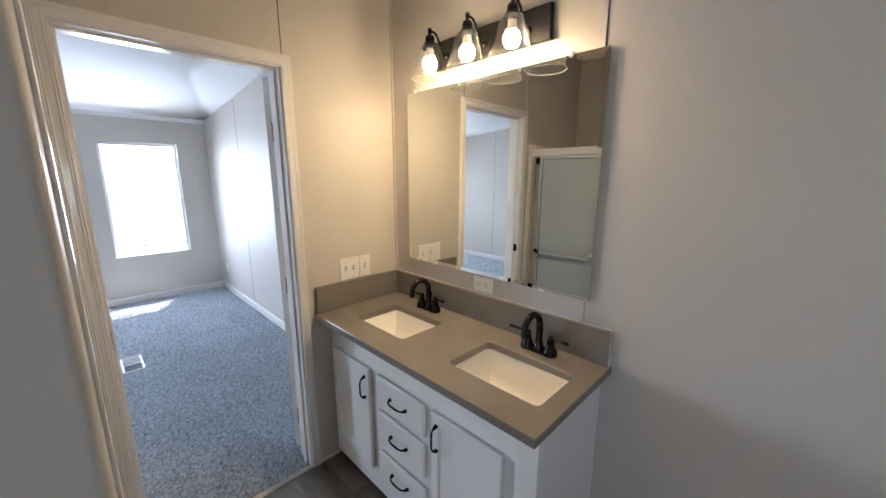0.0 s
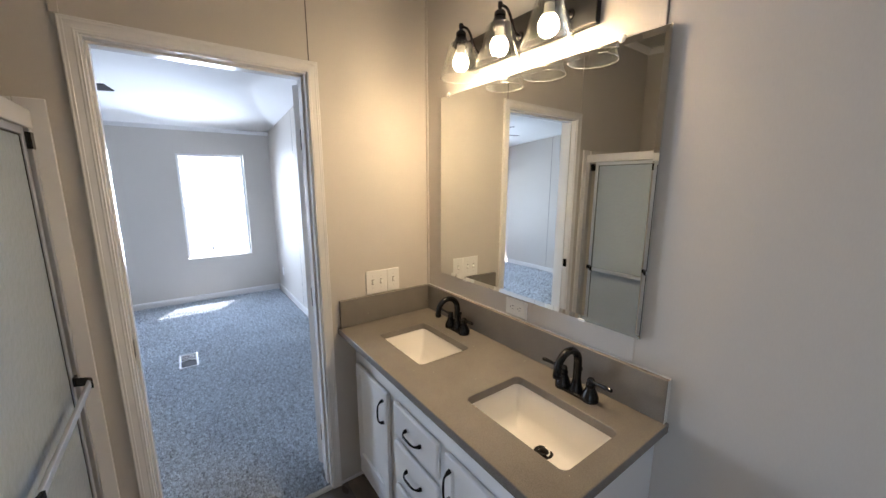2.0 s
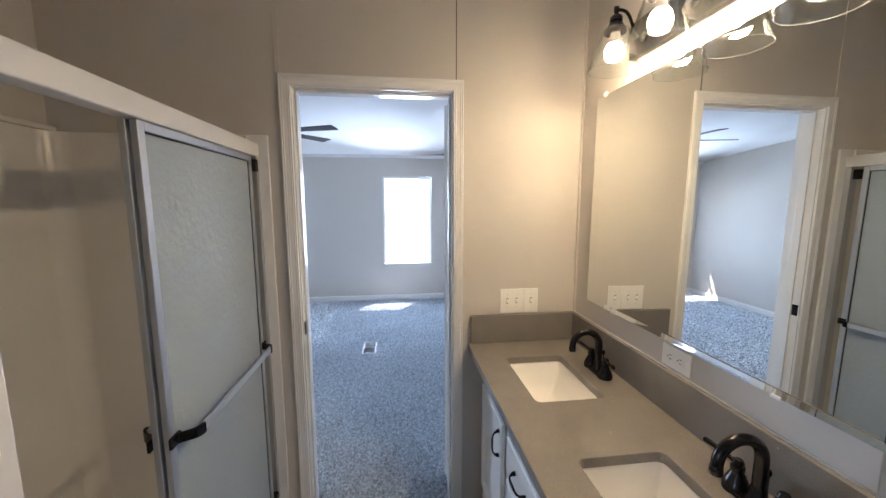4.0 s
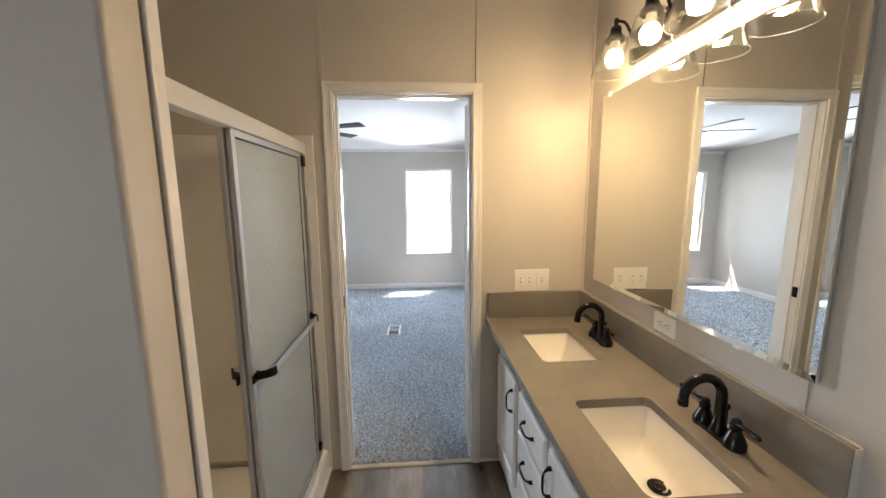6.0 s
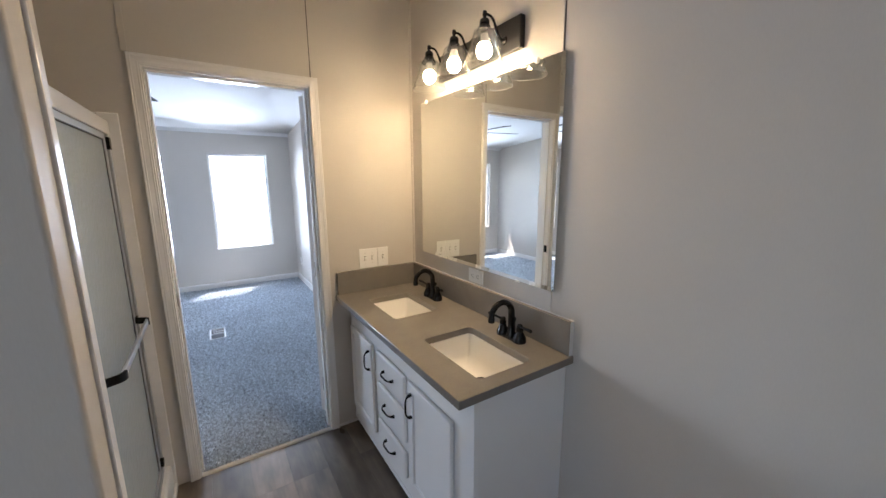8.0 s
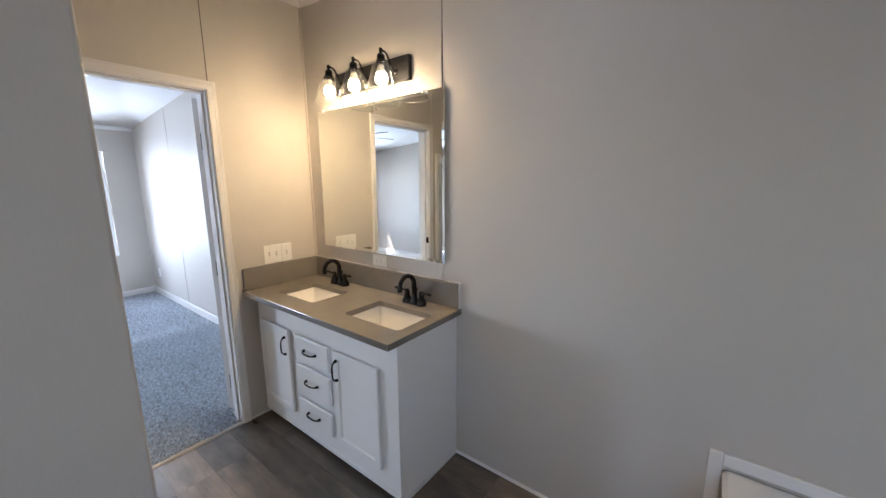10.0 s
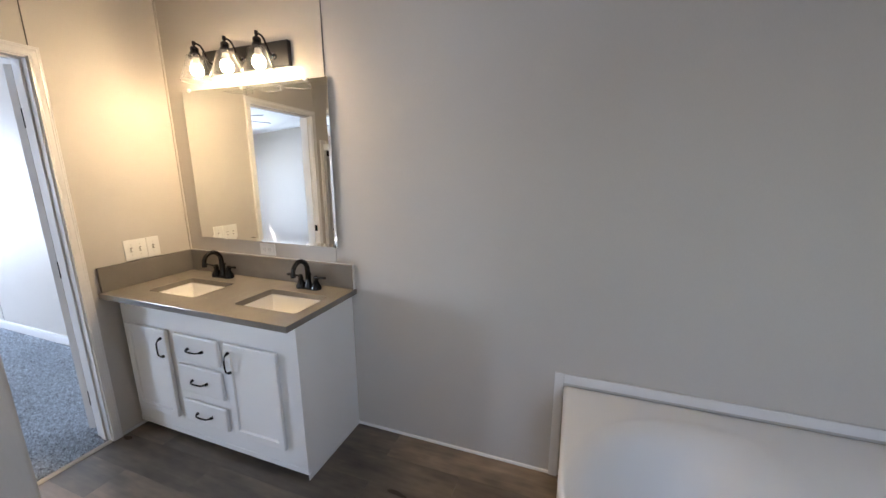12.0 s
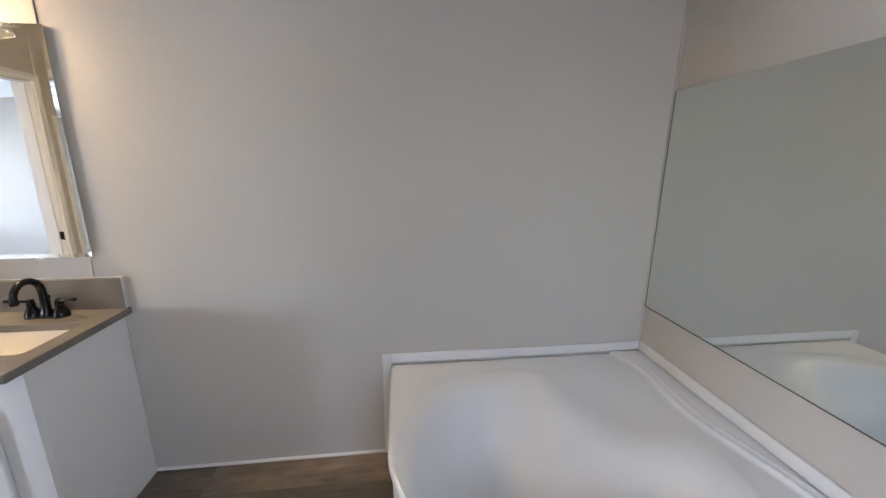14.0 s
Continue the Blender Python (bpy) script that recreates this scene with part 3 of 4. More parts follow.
def counter_slab():
    bm = bmesh.new()
    loops = []
    outer = [(0.002, CY), (CX, CY), (CX, -0.002), (0.002, -0.002)]
    for loop in [outer] + [rounded_rect(x0, x1, SY0, SY1, 0.022) for x0, x1 in SINKS]:
        vs = [bm.verts.new((x, y, CT)) for x, y in loop]
        es = [bm.edges.new((vs[i], vs[(i + 1) % len(vs)])) for i in range(len(vs))]
        loops += es
    bmesh.ops.triangle_fill(bm, use_beauty=True, edges=loops, normal=(0, 0, 1))
    r = bmesh.ops.extrude_face_region(bm, geom=list(bm.faces))
    bmesh.ops.translate(bm, verts=[v for v in r["geom"] if isinstance(v, bmesh.types.BMVert)], vec=(0, 0, CB - CT))
    bmesh.ops.recalc_face_normals(bm, faces=bm.faces)
    es = [e for e in bm.edges if len(e.link_faces) == 2 and e.calc_face_angle(0) > 1.0 and abs(e.verts[0].co.z - CT) < 1e-5 and abs(e.verts[1].co.z - CT) < 1e-5]
    bmesh.ops.bevel(bm, geom=es, offset=0.003, segments=2, profile=0.5, affect='EDGES')
    return bm


counter = thing("countertop", "grey-tan quartz countertop with two undermount sink cutouts", "countertop")
new("slab", mesh_of("slab", counter_slab(), M_QUARTZ, smooth=False)).parent = counter
part("backsplash", box(0.022, 1.262, -0.021, -0.0015, CT + 0.001, 0.996, bevel=0.0018), M_QUARTZ, counter)
part("side_splash", box(0.0015, 0.021, -0.524, -0.0015, CT + 0.001, 0.996, bevel=0.0018), M_QUARTZ, counter)
part("caulk_line", boxes((0.012, 1.262, -0.006, -0.0012, 0.9962, 0.999), (1.2621, 1.2632, -0.02, -0.0012, CT, 0.997)), M_CAULK, counter, "white caulk bead")


def sink(x0, x1):
    s = thing("sink", "white porcelain rectangular undermount sink", "sink", "vanity sinks")
    bm = bmesh.new()
    prof = [(0.022, CB - 0.0015), (-0.004, CB - 0.0015), (-0.006, CB - 0.006), (0.002, CB - 0.03), (0.016, CB - 0.09), (0.032, CB - 0.115), (0.06, CB - 0.127), (0.105, CB - 0.131)]
    rings = []
    for ins, z in prof:
        k = -ins if ins == 0.022 else ins
        rings.append([bm.verts.new((x, y, z)) for x, y in rounded_rect(x0 + k, x1 - k, SY0 + k, SY1 - k, 0.012, 5)])
    for a, b in zip(rings, rings[1:]):
        n = len(a)
        for i in range(n):
            bm.faces.new((a[i], a[(i + 1) % n], b[(i + 1) % n], b[i]))
    bm.faces.new(rings[-1])
    bmesh.ops.recalc_face_normals(bm, faces=bm.faces)
    for f in bm.faces:
        f.normal_flip()
    ob = part("basin", bm, M_PORC, s)
    sol = ob.modifiers.new("thick", 'SOLIDIFY')
    sol.thickness, sol.offset = 0.008, 0
    cx, cy, zb = (x0 + x1) / 2, -0.238, CB - 0.1262
    part("drain_flange", lathe([(0.012, zb + 0.001), (0.030, zb + 0.001), (0.031, zb + 0.003), (0.026, zb + 0.0045), (0.021, zb + 0.003), (0.020, zb + 0.0012)], 28, (cx, cy, 0), close=False), M_BRONZE, s, "black drain ring")
    part("drain_stopper", lathe([(0.0, zb + 0.010), (0.008, zb + 0.0095), (0.015, zb + 0.008), (0.0165, zb + 0.005), (0.014, zb + 0.0013), (0.0, zb + 0.0013)], 24, (cx, cy, 0)), M_BRONZE, s, "black domed drain stopper")
    return s


for sx0, sx1 in SINKS:
    sink(sx0, sx1)


def faucet(x, y):
    """A centreset two-handle faucet with a high arched spout."""
    f = thing("faucet", "black bronze two-handle faucet with a gooseneck spout", "faucet", "vanity faucets", (x, y, CT))
    bm = bmesh.new()
    for ox in (-0.051, 0.051):
        g = lathe([(0.0, 0.0), (0.027, 0.0), (0.027, 0.006), (0.024, 0.011), (0.0, 0.011)], 24, (ox, 0, 0))
        me = bpy.data.meshes.new("t")
        g.to_mesh(me)
        g.free()
        bm.from_mesh(me)
        bpy.data.meshes.remove(me)
    box_into(bm, -0.051, 0.051, -0.025, 0.025, 0.0, 0.0105, bevel=0.003)
    part("base_plate", bm, M_BRONZE, f)
    part("spout_base", lathe([(0.0, 0.010), (0.0235, 0.010), (0.023, 0.017), (0.0175, 0.030), (0.015, 0.046), (0.0135, 0.052), (0.0, 0.052)], 24), M_BRONZE, f)
    pts = [(0, 0, 0.045), (0, 0, 0.080), (0, 0, 0.108)] + arc((0, -0.055, 0.112), 0.055, 0, 165, 14)[1:]
    end = Vector(pts[-1])
    pts = [Vector(p) for p in pts] + [end + Vector((0, -0.001, -0.010)), end + Vector((0, -0.002, -0.020))]
    n = len(pts)
    part("spout", tube(pts, [0.0138 - 0.002 * i / n for i in range(n)], 16), M_BRONZE, f)
    part("aerator", lathe([(0.0, -0.012), (0.0125, -0.012), (0.0135, -0.004), (0.0125, 0.006), (0.010, 0.010), (0.0, 0.010)], 20, tuple(end + Vector((0, -0.002, -0.022)))), M_BRONZE, f)
    part("lift_rod", lathe([(0.0, 0.01), (0.0022, 0.01), (0.0022, 0.07), (0.005, 0.075), (0.006, 0.081), (0.004, 0.087), (0.0, 0.088)], 12, (0, 0.021, 0)), M_BRONZE, f)
    for sg in (-1, 1):
        h = part("handle_body", lathe([(0.0, 0.010), (0.0275, 0.010), (0.027, 0.015), (0.022, 0.027), (0.016, 0.040), (0.0125, 0.047), (0.0145, 0.050), (0.0145, 0.059), (0.011, 0.063), (0.0125, 0.069), (0.009, 0.076), (0.0, 0.078)], 26, (sg * 0.051, 0, 0)), M_BRONZE, f)
        lv = bezier((sg * 0.051, 0, 0.067), (sg * 0.078, -0.006, 0.069), (sg * 0.098, -0.011, 0.076), (sg * 0.128, -0.016, 0.076), 8)
        part("lever", tube(lv, [0.0085, 0.0066, 0.0056, 0.0052, 0.0052, 0.0056, 0.0064, 0.0072, 0.006], 12), M_BRONZE, h)
    return f


faucet(0.365, -0.082)
faucet(1.015, -0.085)

# ---- mirrors ----
MX0, MX1, MZ0, MZ1 = 0.136, 1.173, 1.090, 1.962


def bevelled_mirror(w, h, t, bev, drop):
    """Glass sheet in the xz plane facing -y, with a sloped polished border."""
    bm = bmesh.new()
    o = [(0, 0), (w, 0), (w, h), (0, h)]
    i = [(bev, bev), (w - bev, bev), (w - bev, h - bev), (bev, h - bev)]
    vo = [bm.verts.new((x, -t + drop, z)) for x, z in o]
    vi = [bm.verts.new((x, -t, z)) for x, z in i]
    vb = [bm.verts.new((x, 0, z)) for x, z in o]
    bm.faces.new(vi)
    for k in range(4):
        j = (k + 1) % 4
        bm.faces.new((vo[k], vo[j], vi[j], vi[k]))
        bm.faces.new((vb[k], vb[j], vo[j], vo[k]))
    bm.faces.new(vb[::-1])
    bmesh.ops.recalc_face_normals(bm, faces=bm.faces)
    return bm


def flat_mesh(name, bm, mat):
    return mesh_of(name, bm, mat, smooth=False)


mirror = thing("wall_mirror", "frameless wall mirror hanging above the double-sink vanity", "mirror")
# the sheet leans back a little and stands off the wall where it laps the seam batten
mirror.matrix_world = pose(MX0, -0.0058, MZ0, -0.28, 0, -0.27)
ob = new("glass", flat_mesh("glass", bevelled_mirror(MX1 - MX0, MZ1 - MZ0, 0.006, 0.017, -0.0018), M_MIRROR))
ob.parent = mirror
for cx in (0.06, MX1 - MX0 - 0.135):
    part("clip", lathe([(0.0, 0.0), (0.011, 0.0), (0.0115, 0.004), (0.009, 0.008), (0.004, 0.010), (0.0, 0.010)], 18, (cx, -0.004, MZ1 - MZ0 + 0.002), 'y'), M_PLATE, mirror, "clear plastic mirror clip")
for cx in (0.2, MX1 - MX0 - 0.2):
    part("clip", box(cx - 0.012, cx + 0.012, -0.010, 0.002, -0.005, 0.004, bevel=0.002), M_PLATE, mirror, "clear plastic mirror clip")

tubmirror = thing("tub_mirror", "large frameless greenish mirror sheet above the tub", "mirror")
ob = new("glass", flat_mesh("glass", box(TUB_X - 0.008, TUB_X - 0.002, -1.45, -0.014, 0.770, 1.806), M_MIRROR_GREEN))
ob.parent = tubmirror
part("edge_channel", boxes((TUB_X - 0.0095, TUB_X - 0.001, -1.45, -0.014, 0.7655, 0.7695), (TUB_X - 0.0095, TUB_X - 0.001, -0.0138, -0.0105, 0.764, 1.806)), M_GAP, tubmirror, "thin dark edge channel")

# ---- vanity light ----
light = thing("vanity_light", "black three-bulb vanity light with clear glass cone shades", "wall light", place=(0.656, -0.001, 2.03))
part("back_plate", box(-0.296, 0.302, -0.026, 0.0, 0.0, 0.122, bevel=0.004), M_BLACK, light)
LY = -0.130
for lx in (-0.215, 0.0, 0.211):
    pts = [(lx, -0.02, 0.050), (lx, -0.040, 0.051)] + bezier((lx, -0.045, 0.052), (lx, -0.074, 0.060), (lx, -0.072, 0.127), (lx, LY + 0.020, 0.128), 10) + [Vector((lx, LY, 0.128))]
    part("arm", tube(pts, 0.0052, 12), M_BRONZE, light)
    part("arm_boss", lathe([(0.0, 0.0), (0.016, 0.0), (0.016, 0.005), (0.010, 0.010), (0.0, 0.011)], 20, (lx, -0.026, 0.050), 'y'), M_BRONZE, light)
    sock = part("socket", lathe([(0.0, 0.137), (0.0075, 0.137), (0.0085, 0.135), (0.0085, 0.121), (0.0065, 0.118), (0.0065, 0.113), (0.014, 0.110), (0.0195, 0.104), (0.0205, 0.092), (0.0175, 0.089),
                                 (0.0175, 0.085), (0.0235, 0.082), (0.0255, 0.074), (0.031, 0.069), (0.034, 0.064), (0.034, 0.055), (0.0, 0.055)], 26, (lx, LY, 0)), M_BRONZE, light)
    sh = part("shade", lathe([(0.036, 0.0645), (0.0415, 0.0635), (0.0445, 0.058), (0.0545, 0.026), (0.068, -0.016), (0.0825, -0.060), (0.083, -0.062), (0.0795, -0.060), (0.066, -0.016), (0.0525, 0.026), (0.0425, 0.057), (0.036, 0.0615)], 40, (lx, LY, 0), close=True), M_GLASS, light, "clear glass cone shade")
    sh.visible_shadow = False
    for rz, rr in ((-0.0615, 0.0815), (0.0640, 0.0400)):
        rim = part("rim", lathe([(rr + 0.0009 * math.cos(k * math.pi / 4), rz + 0.0009 * math.sin(k * math.pi / 4)) for k in range(8)], 48, (lx, LY, 0), close=True), M_RIM, sh, "bright polished glass rim")
        rim.visible_shadow = False
    part("bulb_neck", lathe([(0.0, 0.055), (0.0155, 0.055), (0.0155, 0.036), (0.0175, 0.028), (0.0215, 0.0215), (0.0, 0.0215)], 22, (lx, LY, 0)), M_NECK, sock, "white bulb neck")
    part("bulb_globe", lathe([(0.0216, 0.0213), (0.0265, 0.014), (0.0305, 0.004), (0.0315, -0.005), (0.0300, -0.0155), (0.0262, -0.0228), (0.0, -0.0228)], 26, (lx, LY, 0)), M_SHOULDER, sock, "softly glowing bulb globe")
    part("bulb", lathe([(0.0260, -0.0232), (0.0205, -0.0290), (0.011, -0.0338), (0.0, -0.035)], 26, (lx, LY, 0)), M_BULB, sock, "brightest underside of the warm-white bulb")

# ---- switches and outlets ----


def switch_plates():
    s = thing("light_switch", "white triple toggle light switch plates above the side splash", "light switch", place=(0.0, -0.380, 1.0005))
    part("cover_plate", box(0.0005, 0.006, 0.0, 0.116, 0, 0.118, bevel=0.002), M_PLATE, s)
    part("cover_plate", box(0.0005, 0.006, 0.1175, 0.187, 0, 0.118, bevel=0.002), M_PLATE, s)
    for y in (0.035, 0.081, 0.152):
        part("toggle", box(0.006, 0.016, y - 0.005, y + 0.005, 0.052, 0.068, bevel=0.002), M_PLATE, s)
        for z in (0.029, 0.089):
            part("screw", lathe([(0.0, 0.0), (0.003, 0.0), (0.0028, 0.0012), (0.0, 0.0014)], 10, (0.006, y, z), 'x'), M_CAULK, s)
        # thin grey sheet round the toggle, coloured as the slot's shade
        part("slot", box(0.006, 0.0064, y - 0.0058, y + 0.0058, 0.047, 0.073), M_SLOT_SHADE, s)
    return s


switch_plates()


def outlet(name, label, m):
    """A duplex outlet with its plate; built facing -y, upright about its centre."""
    o = thing(name, label, "outlet")
    o.matrix_world = m
    part("cover_plate", box(-0.035, 0.035, -0.006, 0.0, -0.0575, 0.0575, bevel=0.002), M_PLATE, o)
    for z in (-0.020, 0.020):
        r = part("receptacle", box(-0.0165, 0.0165, -0.0085, -0.006, z - 0.0145, z + 0.0145, bevel=0.003), M_PLATE, o)
        part("slot", box(-0.0075, -0.0055, -0.0089, -0.0085, z - 0.001, z + 0.008), M_DARK, r)
        part("slot", box(0.0055, 0.0075, -0.0089, -0.0085, z - 0.001, z + 0.007), M_DARK, r)
        part("slot", box(-0.002, 0.002, -0.0089, -0.0085, z - 0.010, z - 0.006), M_DARK, r)
    return o


outlet("outlet", "white outlet set sideways on the wall under the mirror", pose(0.664, -0.0005, 1.0415, 0, 90, 0))
outlet("outlet", "white outlet low on the bedroom wall", pose(-3.72, -0.0005, 0.33, 0, 0, 0))
outlet("outlet", "white outlet low on the bedroom side wall", pose(-2.15, BED_Y + 0.0005, 0.34, 0, 0, 180))

# ---- shower ----
SF, STOP = -1.452, 1.805
stall = thing("shower_stall", "beige fibreglass shower stall with moulded pan", "shower stall")
part("back_panel", box(0.02, PX0 - 0.012, SH_BACK + 0.004, SH_BACK + 0.02, 0.10, STOP, bevel=0.004), M_SURR, stall)
part("side_panel", box(0.003, 0.02, SH_BACK + 0.004, SF - 0.02, 0.10, STOP, bevel=0.004), M_SURR, stall)
part("side_panel", box(PX0 - 0.02, PX0 - 0.003, SH_BACK + 0.004, SF - 0.02, 0.10, STOP, bevel=0.004), M_SURR, stall)


def cove(x, y, a0):
    """A rounded inner corner between two stall panels."""
    bm = bmesh.new()
    r, n = 0.07, 10
    pts = [(r * math.cos(radians(a0 + 90 * i / n)), r * math.sin(radians(a0 + 90 * i / n))) for i in range(n + 1)]
    cx = x + (r if math.cos(radians(a0 + 45)) < 0 else -r)
    cy = y + r
    lo = [bm.verts.new((cx + u, cy + v, 0.11)) for u, v in pts]
    hi = [bm.verts.new((cx + u, cy + v, STOP - 0.002)) for u, v in pts]
    for i in range(n):
        bm.faces.new((lo[i], lo[i + 1], hi[i + 1], hi[i]))
    c0, c1 = bm.verts.new((x, y, 0.11)), bm.verts.new((x, y, STOP - 0.002))
    bm.faces.new([c0] + lo[::-1])
    bm.faces.new([c1] + hi)
    bm.faces.new((c0, c1, hi[0], lo[0]))
    bm.faces.new((lo[-1], hi[-1], c1, c0))
    bmesh.ops.recalc_face_normals(bm, faces=bm.faces)
    return bm


part("corner_cove", cove(0.0195, SH_BACK + 0.0195, 180), M_SURR, stall)
part("corner_cove", cove(PX0 - 0.0195, SH_BACK + 0.0195, 270), M_SURR, stall)
part("top_ledge", box(0.003, PX0 - 0.003, SH_BACK + 0.001, SH_BACK + 0.035, STOP, STOP + 0.022, bevel=0.008, seg=3), M_SURR, stall)
part("pan", boxes((0.003, PX0 - 0.003, SH_BACK + 0.004, SF - 0.04, 0.02, 0.06), (0.003, PX0 - 0.003, SF - 0.07, -1.405, 0.0, 0.135), bevel=0.012), M_ACRYL, stall)

structure("trim_shower_wall", box(0.0005, 0.013, SF - 0.01, -1.392, 0.0, STOP + 0.002, bevel=0.003), M_TRIM, "white trim board beside the shower frame", "trim")
structure("trim_shower_top", box(0.0005, 0.011, SH_BACK + 0.04, SF - 0.011, STOP - 0.036, STOP + 0.002, bevel=0.003), M_TRIM, "white trim board along the top of the stall", "trim")
structure("trim_partition_gap", box(PX0 - 0.0046, PX0 + 0.004, SF - 0.02, PEND - 0.003, 0.0, TOP - 0.2), M_GAP, "dark open joint beside the partition end", "trim")
structure("trim_shower_partition", box(PX0 - 0.036, PX0 - 0.005, SF - 0.02, PEND + 0.004, 0.0, TOP - 0.2, bevel=0.003), M_TRIM, "white trim board on the partition beside the shower", "trim")
structure("trim_shower_base", box(0.014, PX0 - 0.037, -1.4045, -1.392, 0.0, 0.03, bevel=0.003), M_TRIM, "thin white trim at the foot of the shower curb", "trim")

encl = thing("shower_enclosure", "satin aluminium sliding shower door frame, doors slid open", "shower frame")
part("header", box(0.014, PX0 - 0.04, SF - 0.024, SF + 0.024, 1.716, 1.772, bevel=0.004), M_HEAD, encl, "pale satin header rail")
part("wall_jamb", box(0.0135, 0.040, SF - 0.020, SF + 0.020, 0.137, 1.716, bevel=0.002), M_ALU, encl)
part("wall_jamb", box(PX0 - 0.062, PX0 - 0.037, SF - 0.020, SF + 0.020, 0.137, 1.716, bevel=0.002), M_ALU, encl)
part("bottom_track", boxes((0.041, PX0 - 0.063, SF - 0.022, SF + 0.022, 0.136, 0.145), (0.041, PX0 - 0.063, SF - 0.003, SF + 0.003, 0.145, 0.160),
                           (0.041, PX0 - 0.063, SF + 0.018, SF + 0.022, 0.145, 0.165)), M_ALU, encl)


def sliding_door(x0, x1, y, out, bz):
    d = thing("shower_door", "obscure-glass sliding shower door in a slim aluminium frame", "shower door", "shower doors")
    z0, z1 = 0.168, 1.714
    g = part("glass", box(x0 + 0.012, x1 - 0.012, y - 0.0025, y + 0.0025, z0 + 0.01, z1 - 0.01), M_OBSCURE, d, "pale obscure glass")
    g.visible_shadow = False
    for a, b in ((x0, x0 + 0.024), (x1 - 0.024, x1)):
        part("stile", box(a, b, y - 0.008, y + 0.008, z0, z1, bevel=0.002), M_ALU, d)
    part("rail", box(x0 + 0.024, x1 - 0.024, y - 0.008, y + 0.008, z1 - 0.022, z1, bevel=0.002), M_ALU, d)
    part("rail", box(x0 + 0.024, x1 - 0.024, y - 0.008, y + 0.008, z0, z0 + 0.022, bevel=0.002), M_ALU, d)
    part("gasket", boxes((x0 + 0.0242, x0 + 0.028, y - 0.004, y + 0.004, z0 + 0.022, z1 - 0.022), (x1 - 0.028, x1 - 0.0242, y - 0.004, y + 0.004, z0 + 0.022, z1 - 0.022),
                         (x0 + 0.028, x1 - 0.028, y - 0.004, y + 0.004, z1 - 0.026, z1 - 0.0222)), M_DARK, d, "black rubber gasket")
    bar = part("towel_bar", box(x0 + 0.052, x1 - 0.052, y + out * 0.052 - 0.005, y + out * 0.052 + 0.005, bz - 0.012, bz + 0.012, bevel=0.003), M_ALU, d, "flat satin towel bar")
    for px in (x0 + 0.012, x1 - 0.012):
        q = sorted((y + out * 0.0085, y + out * 0.060))
        bm = box(px - 0.022, px + 0.012 if px < (x0 + x1) / 2 else px + 0.022, q[0] if out > 0 else q[1] - 0.008, q[0] + 0.008 if out > 0 else q[1], bz - 0.015, bz + 0.015, bevel=0.003)
        sgn = 1 if px < (x0 + x1) / 2 else -1
        pts = bezier((px, y + out * 0.010, bz), (px + sgn * 0.02, y + out * 0.014, bz), (px + sgn * 0.012, y + out * 0.056, bz), (px + sgn * 0.050, y + out * 0.058, bz), 8)
        part("bracket", bm, M_BRONZE, d, "black bar bracket")
        strip = bmesh.new()
        prev = None
        for p in pts:
            cur = [strip.verts.new((p.x, p.y + dy, p.z + dz)) for dy, dz in ((-0.004, -0.014), (0.004, -0.014), (0.004, 0.014), (-0.004, 0.014))]
            if prev:
                for i in range(4):
                    strip.faces.new((prev[i], prev[(i + 1) % 4], cur[(i + 1) % 4], cur[i]))
            else:
                strip.faces.new(cur[::-1])
            prev = cur
        strip.faces.new(prev)
        bmesh.ops.recalc_face_normals(strip, faces=strip.faces)
        part("bracket_arm", strip, M_BRONZE, d, "black curved bar bracket")
    for g0, g1 in ((z1 - 0.060, z1 - 0.012), (z0 + 0.02, z0 + 0.05)):
        part("roller_guide", box(x0 - 0.032, x0 - 0.0005, y - 0.006, y + out * 0.006 + 0.014, g0, g1, bevel=0.002), M_BRONZE, d, "black roller guide")
    return d


sliding_door(0.088, 0.730, SF + 0.011, 1, 0.932)
sliding_door(0.096, 0.735, SF - 0.011, -1, 0.932)

# ---- garden tub ----
TX0, TZ = 2.392, 0.530


def bez2(p0, p1, p2, t):
    return tuple(a * (1 - t) ** 2 + b * 2 * t * (1 - t) + c * t * t for a, b, c in zip(p0, p1, p2))


TUB_ARC = [bez2((TX0, -0.58), (2.43, -0.95), (3.13, -1.33), i / 40) for i in range(41)]
TUB_FRONT = -1.33


def tub_left(y):
    if y >= -0.58:
        return TX0
    for (xa, ya), (xb, yb) in zip(TUB_ARC, TUB_ARC[1:]):
        if yb <= y <= ya:
            return xa + (xb - xa) * (ya - y) / (ya - yb)
    return TUB_ARC[-1][0]


def smooth(a, b, v):
    t = min(1.0, max(0.0, (v - a) / (b - a)))
    return t * t * (3 - 2 * t)


CREST_Y = (-1.33, -1.0, -0.83, -0.73, -0.58, -0.37, -0.20, -0.10, -0.03)
CREST_X = (3.66, 3.665, 3.65, 3.624, 3.584, 3.585, 3.60, 3.585, 3.54)


